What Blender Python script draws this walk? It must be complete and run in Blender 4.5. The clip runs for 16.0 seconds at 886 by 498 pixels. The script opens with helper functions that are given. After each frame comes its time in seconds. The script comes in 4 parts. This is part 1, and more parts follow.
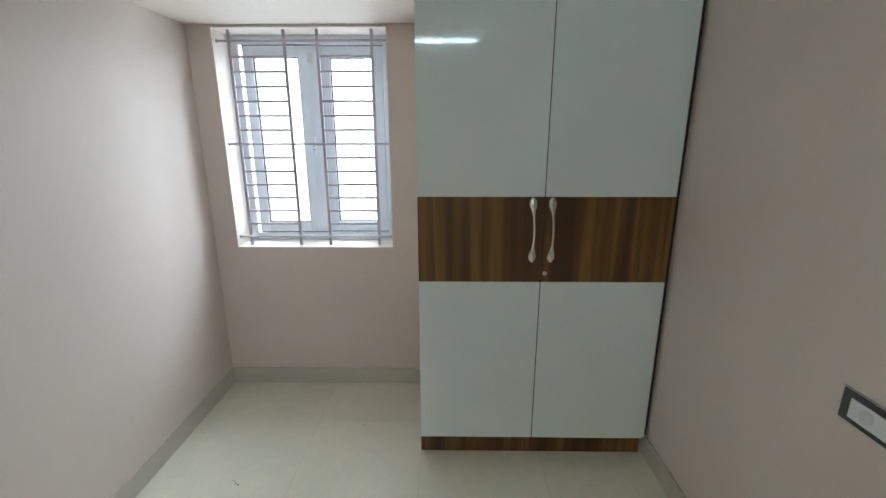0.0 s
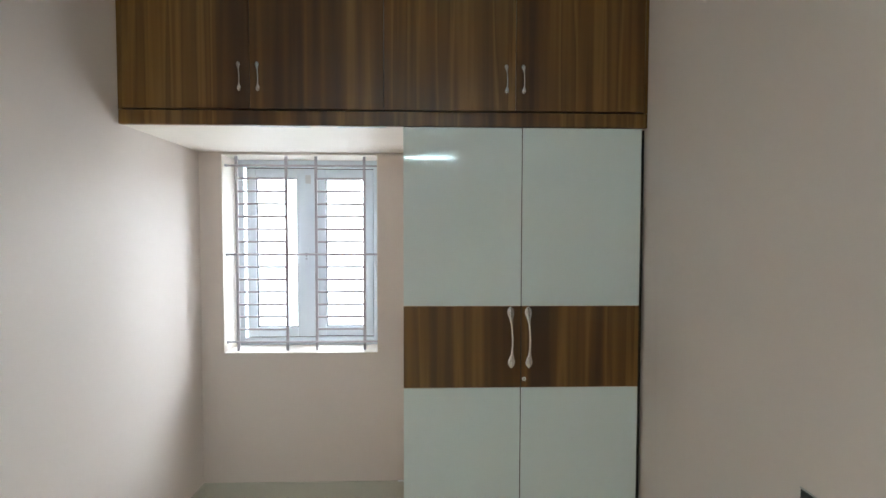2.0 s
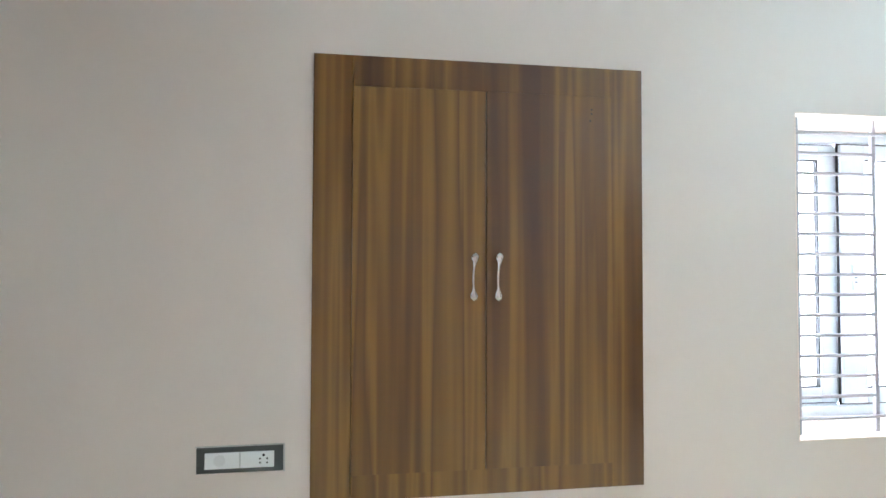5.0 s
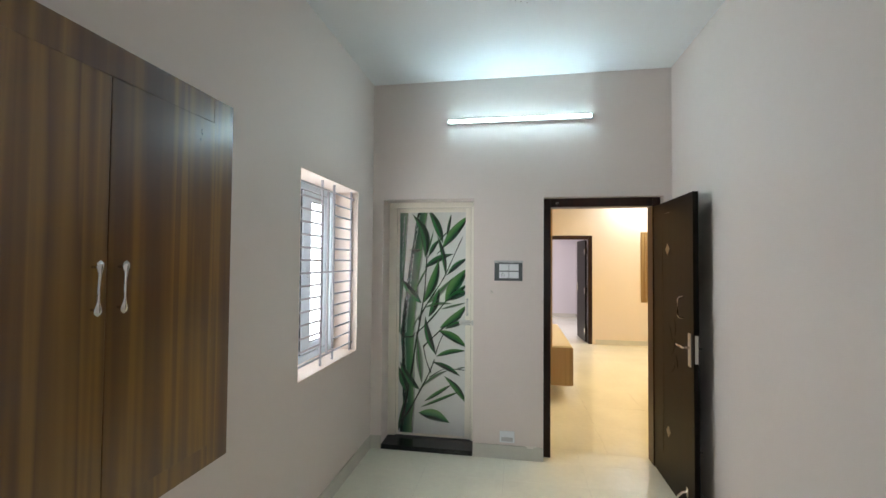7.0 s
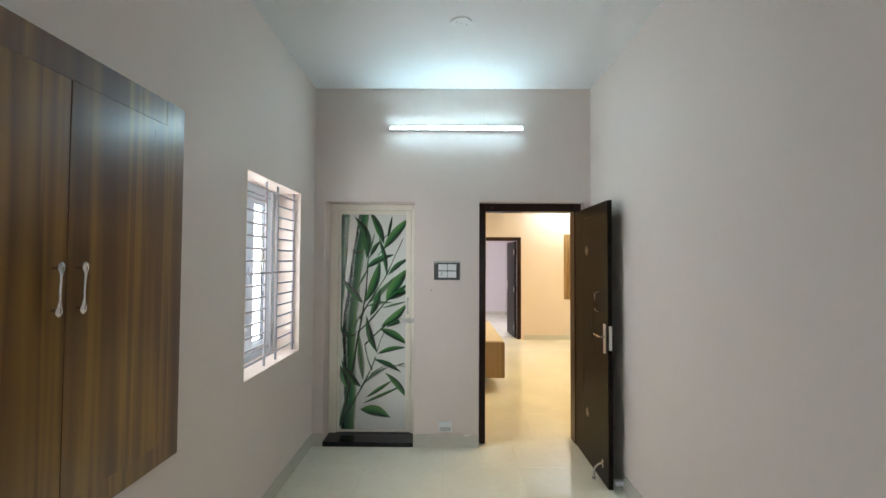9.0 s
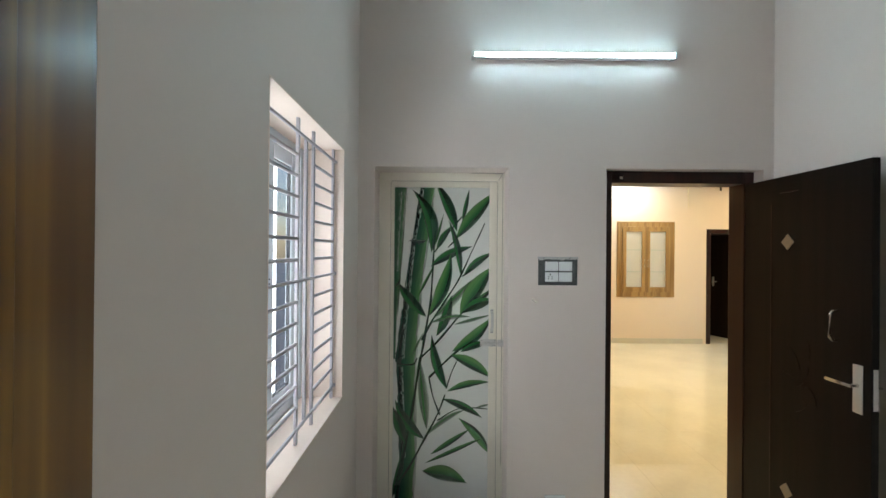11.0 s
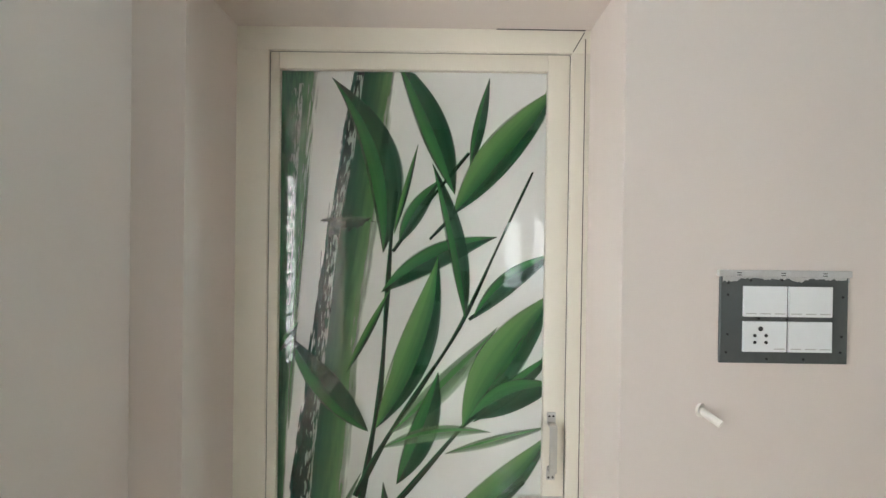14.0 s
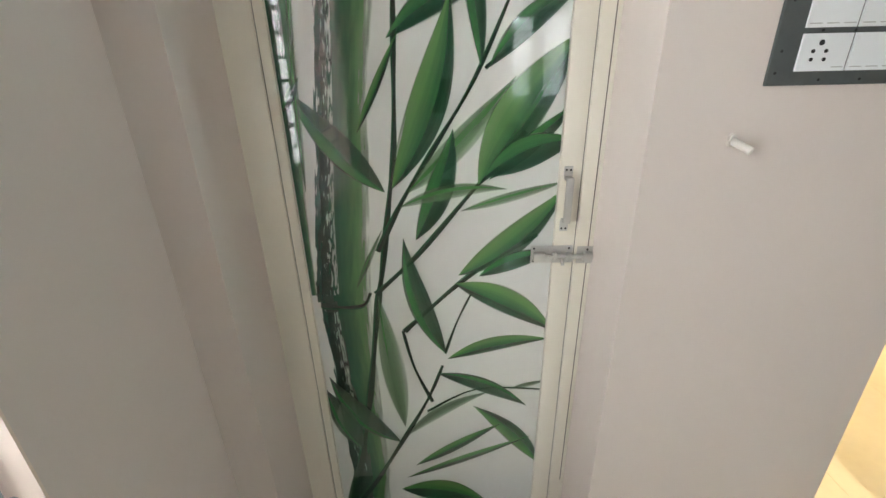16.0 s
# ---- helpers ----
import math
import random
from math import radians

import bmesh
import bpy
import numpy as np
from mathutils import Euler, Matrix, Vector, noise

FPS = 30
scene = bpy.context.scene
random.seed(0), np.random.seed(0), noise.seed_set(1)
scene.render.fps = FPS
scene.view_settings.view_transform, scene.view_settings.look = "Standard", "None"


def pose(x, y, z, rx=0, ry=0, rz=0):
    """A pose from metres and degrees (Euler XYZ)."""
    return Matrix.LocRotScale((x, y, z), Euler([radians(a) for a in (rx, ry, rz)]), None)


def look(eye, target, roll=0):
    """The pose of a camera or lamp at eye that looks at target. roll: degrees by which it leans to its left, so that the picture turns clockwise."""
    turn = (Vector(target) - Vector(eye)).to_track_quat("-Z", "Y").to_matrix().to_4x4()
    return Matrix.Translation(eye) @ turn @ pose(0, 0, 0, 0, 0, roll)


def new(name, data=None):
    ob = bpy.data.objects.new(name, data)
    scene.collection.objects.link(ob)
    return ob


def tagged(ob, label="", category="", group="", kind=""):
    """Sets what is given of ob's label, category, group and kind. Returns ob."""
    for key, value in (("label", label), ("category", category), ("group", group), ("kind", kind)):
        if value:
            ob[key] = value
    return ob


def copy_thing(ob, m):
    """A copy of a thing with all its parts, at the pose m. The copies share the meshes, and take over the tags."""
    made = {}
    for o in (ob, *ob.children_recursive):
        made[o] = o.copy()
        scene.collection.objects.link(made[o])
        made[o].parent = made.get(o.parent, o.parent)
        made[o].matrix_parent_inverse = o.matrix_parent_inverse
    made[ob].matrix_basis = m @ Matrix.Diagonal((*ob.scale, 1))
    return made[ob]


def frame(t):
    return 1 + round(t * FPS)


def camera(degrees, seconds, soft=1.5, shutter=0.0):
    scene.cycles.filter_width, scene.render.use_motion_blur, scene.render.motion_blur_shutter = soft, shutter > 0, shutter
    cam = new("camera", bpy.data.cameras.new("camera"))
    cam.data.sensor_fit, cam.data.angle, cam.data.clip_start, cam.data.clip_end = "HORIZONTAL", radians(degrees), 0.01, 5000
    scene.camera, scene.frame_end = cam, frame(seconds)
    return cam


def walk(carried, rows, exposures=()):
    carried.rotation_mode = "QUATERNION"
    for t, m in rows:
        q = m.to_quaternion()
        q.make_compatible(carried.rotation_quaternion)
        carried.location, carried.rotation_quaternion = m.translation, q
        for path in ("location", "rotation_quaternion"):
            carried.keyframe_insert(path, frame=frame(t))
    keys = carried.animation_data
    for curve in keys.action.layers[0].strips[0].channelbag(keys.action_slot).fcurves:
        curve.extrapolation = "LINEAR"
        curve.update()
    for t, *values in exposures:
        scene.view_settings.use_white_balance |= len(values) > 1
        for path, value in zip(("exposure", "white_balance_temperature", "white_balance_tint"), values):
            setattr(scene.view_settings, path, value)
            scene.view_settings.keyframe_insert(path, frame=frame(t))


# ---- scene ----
cam = camera(91.7, 16.0)
PATH = [
    (0, (1.422, 2.432, 1.576), (1.391, 4.365, 1.065), -0.1),
    (0.5, (1.412, 2.391, 1.61), (1.397, 4.337, 1.15), 0.1),
    (1, (1.429, 2.363, 1.648), (1.41, 4.33, 1.288), -0.0),
    (1.5, (1.416, 2.32, 1.655), (1.416, 4.308, 1.439), 0.0),
    (2, (1.412, 2.284, 1.655), (1.465, 4.282, 1.587), 0.1),
    (2.5, (1.387, 2.288, 1.647), (1.577, 4.278, 1.7), 0.1),
    (3, (1.270, 2.330, 1.638), (1.768, 4.267, 1.735), 0.2),
    (3.5, (1.071, 2.370, 1.573), (2.033, 4.119, 1.697), 0.1),
    (4, (0.979, 2.490, 1.553), (2.469, 3.820, 1.661), 0.0),
    (4.5, (0.934, 2.623, 1.559), (2.824, 3.270, 1.642), 0.0),
    (5, (0.957, 2.777, 1.574), (2.945, 2.555, 1.617), 0.2),
    (5.2, (0.998, 2.82, 1.573), (2.911, 2.24, 1.611), 0.4),
    (7.5, (1.206, 3.729, 1.604), (1.312, 1.733, 1.660), 0.3),
    (8, (1.206, 3.798, 1.598), (1.267, 1.800, 1.659), 0.3),
    (8.5, (1.203, 3.811, 1.593), (1.237, 1.813, 1.657), 0.3),
    (9, (1.255, 3.753, 1.599), (1.272, 1.754, 1.657), 0.3),
    (9.5, (1.525, 3.618, 1.594), (1.534, 1.619, 1.644), 0.3),
    (9.7, (1.657, 3.557, 1.638), (1.671, 1.558, 1.660), 0.3),
    (11.8, (1.938, 1.704, 1.636), (1.936, -0.296, 1.624), 0.6),
    (12, (1.945, 1.534, 1.665), (1.946, -0.466, 1.638), 0.5),
    (12.5, (1.971, 1.099, 1.663), (1.935, -0.901, 1.67), 0.6),
    (13, (1.925, 0.888, 1.683), (1.896, -1.111, 1.727), 0.8),
    (13.5, (1.888, 0.798, 1.673), (1.863, -1.202, 1.713), 1.0),
    (14, (1.856, 0.767, 1.638), (1.859, -1.233, 1.624), 0.8),
    (14.5, (1.864, 0.752, 1.588), (1.859, -1.244, 1.455), 1.1),
    (15, (1.871, 0.751, 1.575), (1.877, -1.217, 1.218), 0.1),
    (15.5, (1.862, 0.765, 1.510), (1.912, -1.157, 0.958), -0.2),
    (16, (1.880, 0.748, 1.482), (1.902, -1.089, 0.691), -1.3),
]
# seconds, stops, kelvin, tint: the clip's camera sets its own brightness and white balance
EXPOSURES = [(0, 1.22, 6500, 9), (1.5, 1.56, 6600, 9), (2.5, 1.5, 6700, 10), (3.5, 1.85, 6700, 10), (4.0, 2.12, 6750, 10), (4.5, 2.85, 6400, 9),
    (5.0, 2.2, 6100, 9), (5.1, 1.75, 6050, 9), (5.2, 1.35, 6100, 9), (7.5, 0.86, 6620, 10), (9.7, 0.88, 6570, 10), (11.8, 0.48, 6500, 8), (12.5, 0.6, 6750, 9),
    (13.0, 0.8, 6950, 10), (14, 1.22, 6950, 11), (15, 1.32, 6950, 11), (16, 1.22, 6950, 12)]
walk(cam, [(t, look(eye, target, roll)) for t, eye, target, roll in PATH], EXPOSURES)

# ---- world and lights ----
ROOM_H = 3.122
world = bpy.data.worlds.new("world")
scene.world = world
world.use_nodes = True
sky = world.node_tree.nodes.new("ShaderNodeTexSky")
sky.sky_type, sky.sun_disc = "NISHITA", False
sky.sun_elevation, sky.sun_rotation = radians(50), radians(200)
world.node_tree.links.new(sky.outputs[0], world.node_tree.nodes["Background"].inputs[0])
world.node_tree.nodes["Background"].inputs[1].default_value = 0.12


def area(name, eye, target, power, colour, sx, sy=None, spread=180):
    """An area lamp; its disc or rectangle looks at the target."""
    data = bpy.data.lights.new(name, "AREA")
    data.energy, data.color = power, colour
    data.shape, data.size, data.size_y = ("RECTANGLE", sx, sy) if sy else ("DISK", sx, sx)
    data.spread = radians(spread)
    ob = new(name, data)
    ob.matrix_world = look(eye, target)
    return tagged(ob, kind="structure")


DAY = (0.90, 0.95, 1.0)
area("sky_light_north", (0.61, 5.45, 1.55), (0.61, 4, 1.55), 26, (0.84, 0.93, 1.0), 1.7, 1.9)
area("sky_light_north_high", (1.35, 6.3, 2.9), (0.35, 3.8, 1.1), 85, (0.78, 0.89, 1.0), 2.0, 2.0)
area("sky_light_east", (2.95, 1.05, 1.55), (1.5, 1.05, 1.55), 112, DAY, 2.4, 1.9)
# unseen lamp, added to brighten the lilac room
area("far_room_fill", (0.1, -6.5, 2.9), (0.1, -6.5, 0), 40, (0.97, 0.92, 1.0), 1.0, 1.0)
area("entrance_daylight", (-4.5, -4.0, 3.6), (-5.8, -4.1, 0.9), 480, (0.85, 0.95, 1.0), 1.6, 3.0)

# ---- materials ----


def mat(name, colour, rough=0.5, metal=0.0, spread=0.0, scale=6.0, bump=0.0, bump_scale=60.0, emit=None, power=0.0, coat=0.0, rough_var=0.0, stretch=(1, 1, 1)):
    """A principled surface with two scales of variation in colour and relief, laid out in world metres."""
    m = bpy.data.materials.new(name)
    m.use_nodes = True
    nt = m.node_tree
    b = nt.nodes["Principled BSDF"]
    b.inputs["Base Color"].default_value = (*colour, 1)
    b.inputs["Roughness"].default_value, b.inputs["Metallic"].default_value = rough, metal
    b.inputs["Coat Weight"].default_value = coat
    if emit:
        b.inputs["Emission Color"].default_value = (*emit, 1)
        b.inputs["Emission Strength"].default_value = power
    if spread or bump or rough_var:
        geo = nt.nodes.new("ShaderNodeNewGeometry")
        mp = nt.nodes.new("ShaderNodeMapping")
        mp.inputs["Scale"].default_value = stretch
        nt.links.new(geo.outputs["Position"], mp.inputs[0])
    if spread:
        big, fine = nt.nodes.new("ShaderNodeTexNoise"), nt.nodes.new("ShaderNodeTexNoise")
        big.inputs["Scale"].default_value, big.inputs["Detail"].default_value = scale, 5
        fine.inputs["Scale"].default_value, fine.inputs["Detail"].default_value = scale * 14, 3
        add = nt.nodes.new("ShaderNodeMath")
        add.operation = "MULTIPLY_ADD"
        add.inputs[1].default_value = 0.35
        ramp = nt.nodes.new("ShaderNodeMapRange")
        ramp.inputs[1].default_value, ramp.inputs[2].default_value = 0.3, 1.05
        ramp.inputs[3].default_value, ramp.inputs[4].default_value = 1 - spread, 1 + spread
        for n in (big, fine):
            nt.links.new(mp.outputs[0], n.inputs["Vector"])
        nt.links.new(fine.outputs[0], add.inputs[0])
        nt.links.new(big.outputs[0], add.inputs[2])
        nt.links.new(add.outputs[0], ramp.inputs[0])
        mul = nt.nodes.new("ShaderNodeVectorMath")
        mul.operation = "SCALE"
        mul.inputs[0].default_value = colour
        nt.links.new(ramp.outputs[0], mul.inputs["Scale"])
        nt.links.new(mul.outputs[0], b.inputs["Base Color"])
    if rough_var:
        rn = nt.nodes.new("ShaderNodeTexNoise")
        rn.inputs["Scale"].default_value, rn.inputs["Detail"].default_value = 3, 6
        rr = nt.nodes.new("ShaderNodeMapRange")
        rr.inputs[3].default_value, rr.inputs[4].default_value = max(rough - rough_var, 0.02), rough + rough_var
        nt.links.new(mp.outputs[0], rn.inputs["Vector"])
        nt.links.new(rn.outputs[0], rr.inputs[0])
        nt.links.new(rr.outputs[0], b.inputs["Roughness"])
    if bump:
        bn, bp = nt.nodes.new("ShaderNodeTexNoise"), nt.nodes.new("ShaderNodeBump")
        bn.inputs["Scale"].default_value, bn.inputs["Detail"].default_value = bump_scale, 4
        bp.inputs["Strength"].default_value, bp.inputs["Distance"].default_value = bump, 0.002
        nt.links.new(mp.outputs[0], bn.inputs["Vector"])
        nt.links.new(bn.outputs[0], bp.inputs["Height"])
        nt.links.new(bp.outputs[0], b.inputs["Normal"])
    return m


def wood(name, stops, rough=0.35, across=11.0, along=0.45, shift=0.0, gloss=0.5):
    """Printed wood grain that runs upright: broad wavy bands with fine fibres in them."""
    m = bpy.data.materials.new(name)
    m.use_nodes = True
    nt = m.node_tree
    b = nt.nodes["Principled BSDF"]
    b.inputs["Roughness"].default_value = rough
    b.inputs["Specular IOR Level"].default_value = gloss
    geo, sep, com = (nt.nodes.new(k) for k in ("ShaderNodeNewGeometry", "ShaderNodeSeparateXYZ", "ShaderNodeCombineXYZ"))
    info = nt.nodes.new("ShaderNodeObjectInfo")
    nt.links.new(geo.outputs["Position"], sep.inputs[0])
    side = nt.nodes.new("ShaderNodeMath")
    side.operation = "ADD"
    nt.links.new(sep.outputs[0], side.inputs[0])
    nt.links.new(sep.outputs[1], side.inputs[1])
    off = nt.nodes.new("ShaderNodeMath")
    off.operation = "MULTIPLY_ADD"
    off.inputs[1].default_value, off.inputs[2].default_value = 0.7, shift
    nt.links.new(info.outputs["Random"], off.inputs[0])
    nt.links.new(side.outputs[0], com.inputs[0])
    nt.links.new(off.outputs[0], com.inputs[1])
    nt.links.new(sep.outputs[2], com.inputs[2])

    def grain(a, l, detail, distort):
        mp, n = nt.nodes.new("ShaderNodeMapping"), nt.nodes.new("ShaderNodeTexNoise")
        mp.inputs["Scale"].default_value = (a, 1, l)
        n.inputs["Scale"].default_value, n.inputs["Detail"].default_value = 1, detail
        n.inputs["Distortion"].default_value = distort
        n.inputs["Roughness"].default_value = 0.6
        nt.links.new(com.outputs[0], mp.inputs[0])
        nt.links.new(mp.outputs[0], n.inputs["Vector"])
        return n

    broad, fibre = grain(across, along, 2.6, 0.16), grain(across * 9, along * 2, 2, 0.05)
    mix = nt.nodes.new("ShaderNodeMath")
    mix.operation = "MULTIPLY_ADD"
    mix.inputs[1].default_value = 0.04
    nt.links.new(fibre.outputs[0], mix.inputs[0])
    nt.links.new(broad.outputs[0], mix.inputs[2])
    ramp = nt.nodes.new("ShaderNodeValToRGB")
    while len(ramp.color_ramp.elements) < len(stops):
        ramp.color_ramp.elements.new(0.5)
    for e, (at, c) in zip(ramp.color_ramp.elements, stops):
        e.position, e.color = at, (*c, 1)
    nt.links.new(mix.outputs[0], ramp.inputs[0])
    nt.links.new(ramp.outputs[0], b.inputs["Base Color"])
    bp = nt.nodes.new("ShaderNodeBump")
    bp.inputs["Strength"].default_value, bp.inputs["Distance"].default_value = 0.15, 0.001
    nt.links.new(fibre.outputs[0], bp.inputs["Height"])
    nt.links.new(bp.outputs[0], b.inputs["Normal"])
    return m


def printed(name, stops, noisy=0.25, streak=(6, 1.2), detail=3.0):
    """Ink on glossy laminate: the colour runs across each stroke, broken up by brush streaks along it."""
    m = bpy.data.materials.new(name)
    m.use_nodes = True
    nt = m.node_tree
    b = nt.nodes["Principled BSDF"]
    b.inputs["Roughness"].default_value = 0.05
    b.inputs["Coat Weight"].default_value, b.inputs["Coat Roughness"].default_value = 1.0, 0.02
    uv, sep = nt.nodes.new("ShaderNodeUVMap"), nt.nodes.new("ShaderNodeSeparateXYZ")
    nt.links.new(uv.outputs[0], sep.inputs[0])
    mp, n = nt.nodes.new("ShaderNodeMapping"), nt.nodes.new("ShaderNodeTexNoise")
    mp.inputs["Scale"].default_value = (streak[0], streak[1], 1)
    n.inputs["Scale"].default_value, n.inputs["Detail"].default_value = 1.0, detail
    nt.links.new(uv.outputs[0], mp.inputs[0])
    nt.links.new(mp.outputs[0], n.inputs["Vector"])
    a = nt.nodes.new("ShaderNodeMath")
    a.operation = "SUBTRACT"
    a.inputs[1].default_value = 0.5
    c = nt.nodes.new("ShaderNodeMath")
    c.operation = "MULTIPLY_ADD"
    c.inputs[1].default_value = noisy * 2
    nt.links.new(n.outputs[0], a.inputs[0])
    nt.links.new(a.outputs[0], c.inputs[0])
    nt.links.new(sep.outputs[0], c.inputs[2])
    ramp = nt.nodes.new("ShaderNodeValToRGB")
    while len(ramp.color_ramp.elements) < len(stops):
        ramp.color_ramp.elements.new(0.5)
    for e, (at, col) in zip(ramp.color_ramp.elements, stops):
        e.position, e.color = at, (*col[:3], col[3] if len(col) > 3 else 1)
    nt.links.new(c.outputs[0], ramp.inputs[0])
    nt.links.new(ramp.outputs[1], b.inputs["Alpha"])
    nt.links.new(ramp.outputs[0], b.inputs["Base Color"])
    return m


PAINT = mat("wall_paint", (0.72, 0.637, 0.588), 0.6, spread=0.025, scale=1.6, bump=0.12, bump_scale=35)
LIVING = mat("living_paint", (0.74, 0.63, 0.52), 0.6, spread=0.025, scale=1.6, bump=0.12, bump_scale=35)
LILAC = mat("lilac_paint", (0.66, 0.62, 0.64), 0.6, spread=0.02, scale=2)
# dark colour puts the lack of light into the walls of unlit rooms
DARKROOM = mat("unlit_room_grey", (0.22, 0.2, 0.18), 0.7, spread=0.02, scale=2)
WHITE = mat("ceiling_paint", (0.78, 0.79, 0.79), 0.7, spread=0.015, scale=2, bump=0.1, bump_scale=30)
REVEAL_W = mat("white_plaster", (0.8, 0.74, 0.67), 0.6, spread=0.03, scale=5, bump=0.15, bump_scale=40)
REVEAL_E = mat("peach_plaster", (0.84, 0.71, 0.62), 0.6, spread=0.04, scale=5, bump=0.15, bump_scale=40)
TILE = mat("polished_tile", (0.80, 0.785, 0.655), 0.045, spread=0.12, scale=1.6, rough_var=0.015, bump=0.01, bump_scale=8)
GROUT = mat("tile_grout", (0.42, 0.4, 0.34), 0.8, spread=0.1, scale=20)
SKIRT = mat("skirting_tile", (0.60, 0.575, 0.50), 0.25, spread=0.06, scale=5)
GRANITE = mat("black_granite", (0.012, 0.012, 0.014), 0.2, spread=0.5, scale=60)
OUTER = mat("outer_plaster", (0.6, 0.6, 0.6), 0.8, spread=0.05, scale=3)
WALNUT = wood("walnut_laminate", [(0.36, (0.052, 0.019, 0.0035)), (0.46, (0.100, 0.042, 0.008)), (0.52, (0.150, 0.068, 0.014)), (0.565, (0.21, 0.108, 0.028)), (0.61, (0.108, 0.047, 0.009)), (0.70, (0.175, 0.084, 0.019))], rough=0.33, across=8.5, along=0.22)
OAK = wood("cupboard_laminate", [(0.34, (0.066, 0.021, 0.003)), (0.42, (0.100, 0.038, 0.005)), (0.48, (0.150, 0.065, 0.008)), (0.53, (0.222, 0.110, 0.016)), (0.58, (0.114, 0.046, 0.006)), (0.64, (0.165, 0.075, 0.009)), (0.72, (0.23, 0.118, 0.018))], rough=0.33, across=8, along=0.2, shift=3.4, gloss=0.55)
OAK.node_tree.nodes["Principled BSDF"].inputs["Coat Weight"].default_value = 0.5
OAK.node_tree.nodes["Principled BSDF"].inputs["Coat Roughness"].default_value = 0.2
TEAK = wood("varnished_teak", [(0.36, (0.12, 0.048, 0.008)), (0.6, (0.21, 0.09, 0.015)), (0.85, (0.16, 0.063, 0.010))], rough=0.25, across=20)
HONEY = wood("honey_laminate", [(0.36, (0.22, 0.13, 0.05)), (0.6, (0.38, 0.25, 0.11)), (0.85, (0.28, 0.17, 0.07))], rough=0.35, across=16)
WENGE = wood("dark_door_wood", [(0.36, (0.005, 0.003, 0.002)), (0.6, (0.009, 0.005, 0.0035)), (0.85, (0.006, 0.003, 0.002))], rough=0.42, across=18)
WENGE.node_tree.nodes["Principled BSDF"].inputs["Specular IOR Level"].default_value = 0.14
WENGE_RED = wood("dark_red_frame_wood", [(0.36, (0.014, 0.004, 0.003)), (0.6, (0.028, 0.008, 0.005)), (0.85, (0.018, 0.005, 0.003))], rough=0.3, across=18)
WENGE_RED.node_tree.nodes["Principled BSDF"].inputs["Specular IOR Level"].default_value = 0.3
GLOSSY = mat("white_gloss_laminate", (0.69, 0.765, 0.76), 0.045, spread=0.012, scale=1.5, bump=0.006, bump_scale=9)
EDGE = mat("beige_side_laminate", (0.66, 0.5, 0.4), 0.4, spread=0.05, scale=6)
# near-black puts the shade of the cabinet gaps into colour; also the fan rod
BLACKGAP = mat("gap_and_rod_black", (0.02, 0.014, 0.01), 0.7)
# bluish base: the sky's blue cast is put into the white plastic
UPVC = mat("white_upvc", (0.72, 0.79, 0.85), 0.3, spread=0.01, scale=5)
GASKET = mat("black_gasket", (0.035, 0.036, 0.042), 0.6)
GRILL = mat("grille_paint", (0.46, 0.44, 0.48), 0.4, spread=0.05, scale=30, bump=0.15, bump_scale=150)
STEEL = mat("satin_nickel", (0.62, 0.61, 0.60), 0.16, 1.0, spread=0.03, scale=60)
STEELP = mat("brushed_steel", (0.62, 0.61, 0.58), 0.38, 0.8, spread=0.05, scale=90)
HOLE = mat("dark_hole", (0.01, 0.01, 0.01), 0.7)
CREAM = mat("cream_pvc", (0.84, 0.795, 0.69), 0.28, spread=0.02, scale=6)
PLATE = mat("grey_mounting_plate", (0.075, 0.085, 0.085), 0.55, spread=0.18, scale=40)
DUST = mat("plaster_smear", (0.5, 0.49, 0.48), 0.8, spread=0.12, scale=70)
MODULE = mat("white_switch_plastic", (0.80, 0.82, 0.83), 0.25, spread=0.01, scale=30)
FAINT = mat("faint_grey_plastic", (0.66, 0.67, 0.68), 0.35)
MARK = mat("grey_moulded_mark", (0.42, 0.42, 0.41), 0.5)
PAPER = mat("print_ground", (0.74, 0.74, 0.71), 0.05, spread=0.03, scale=3, coat=1.0)
BRASS = mat("antique_brass", (0.30, 0.25, 0.19), 0.4, 0.7, spread=0.1, scale=60)
PEG = mat("dull_cream_plastic", (0.74, 0.69, 0.62), 0.4, spread=0.04, scale=60)
BATTEN = mat("batten_plastic", (0.8, 0.8, 0.8), 0.4)
GLOW = mat("tube_diffuser", (0.9, 0.9, 0.9), 0.5, emit=(0.56, 0.87, 1.0), power=38)
SPOTGLOW = mat("downlight_lens", (0.9, 0.9, 0.9), 0.5, emit=(1.0, 0.88, 0.66), power=12)
STRIP = mat("warm_strip_lens", (0.9, 0.9, 0.9), 0.5, emit=(1.0, 0.78, 0.35), power=4)
NET = mat("green_shade_net", (0.0, 0.5, 0.33), 0.6, spread=0.12, scale=6)
SHEET = mat("blue_building_wall", (0.16, 0.38, 0.75), 0.7, spread=0.1, scale=2)
STONE = mat("pale_paving", (0.6, 0.6, 0.58), 0.7, spread=0.06, scale=5)
TVTOP = mat("cream_worktop", (0.8, 0.72, 0.5), 0.3, spread=0.02, scale=5)
# for the floor scuffs, the frame cracks and the painted gap shade
SCUFF_GAP = mat("floor_scuff", (0.12, 0.1, 0.08), 0.6)


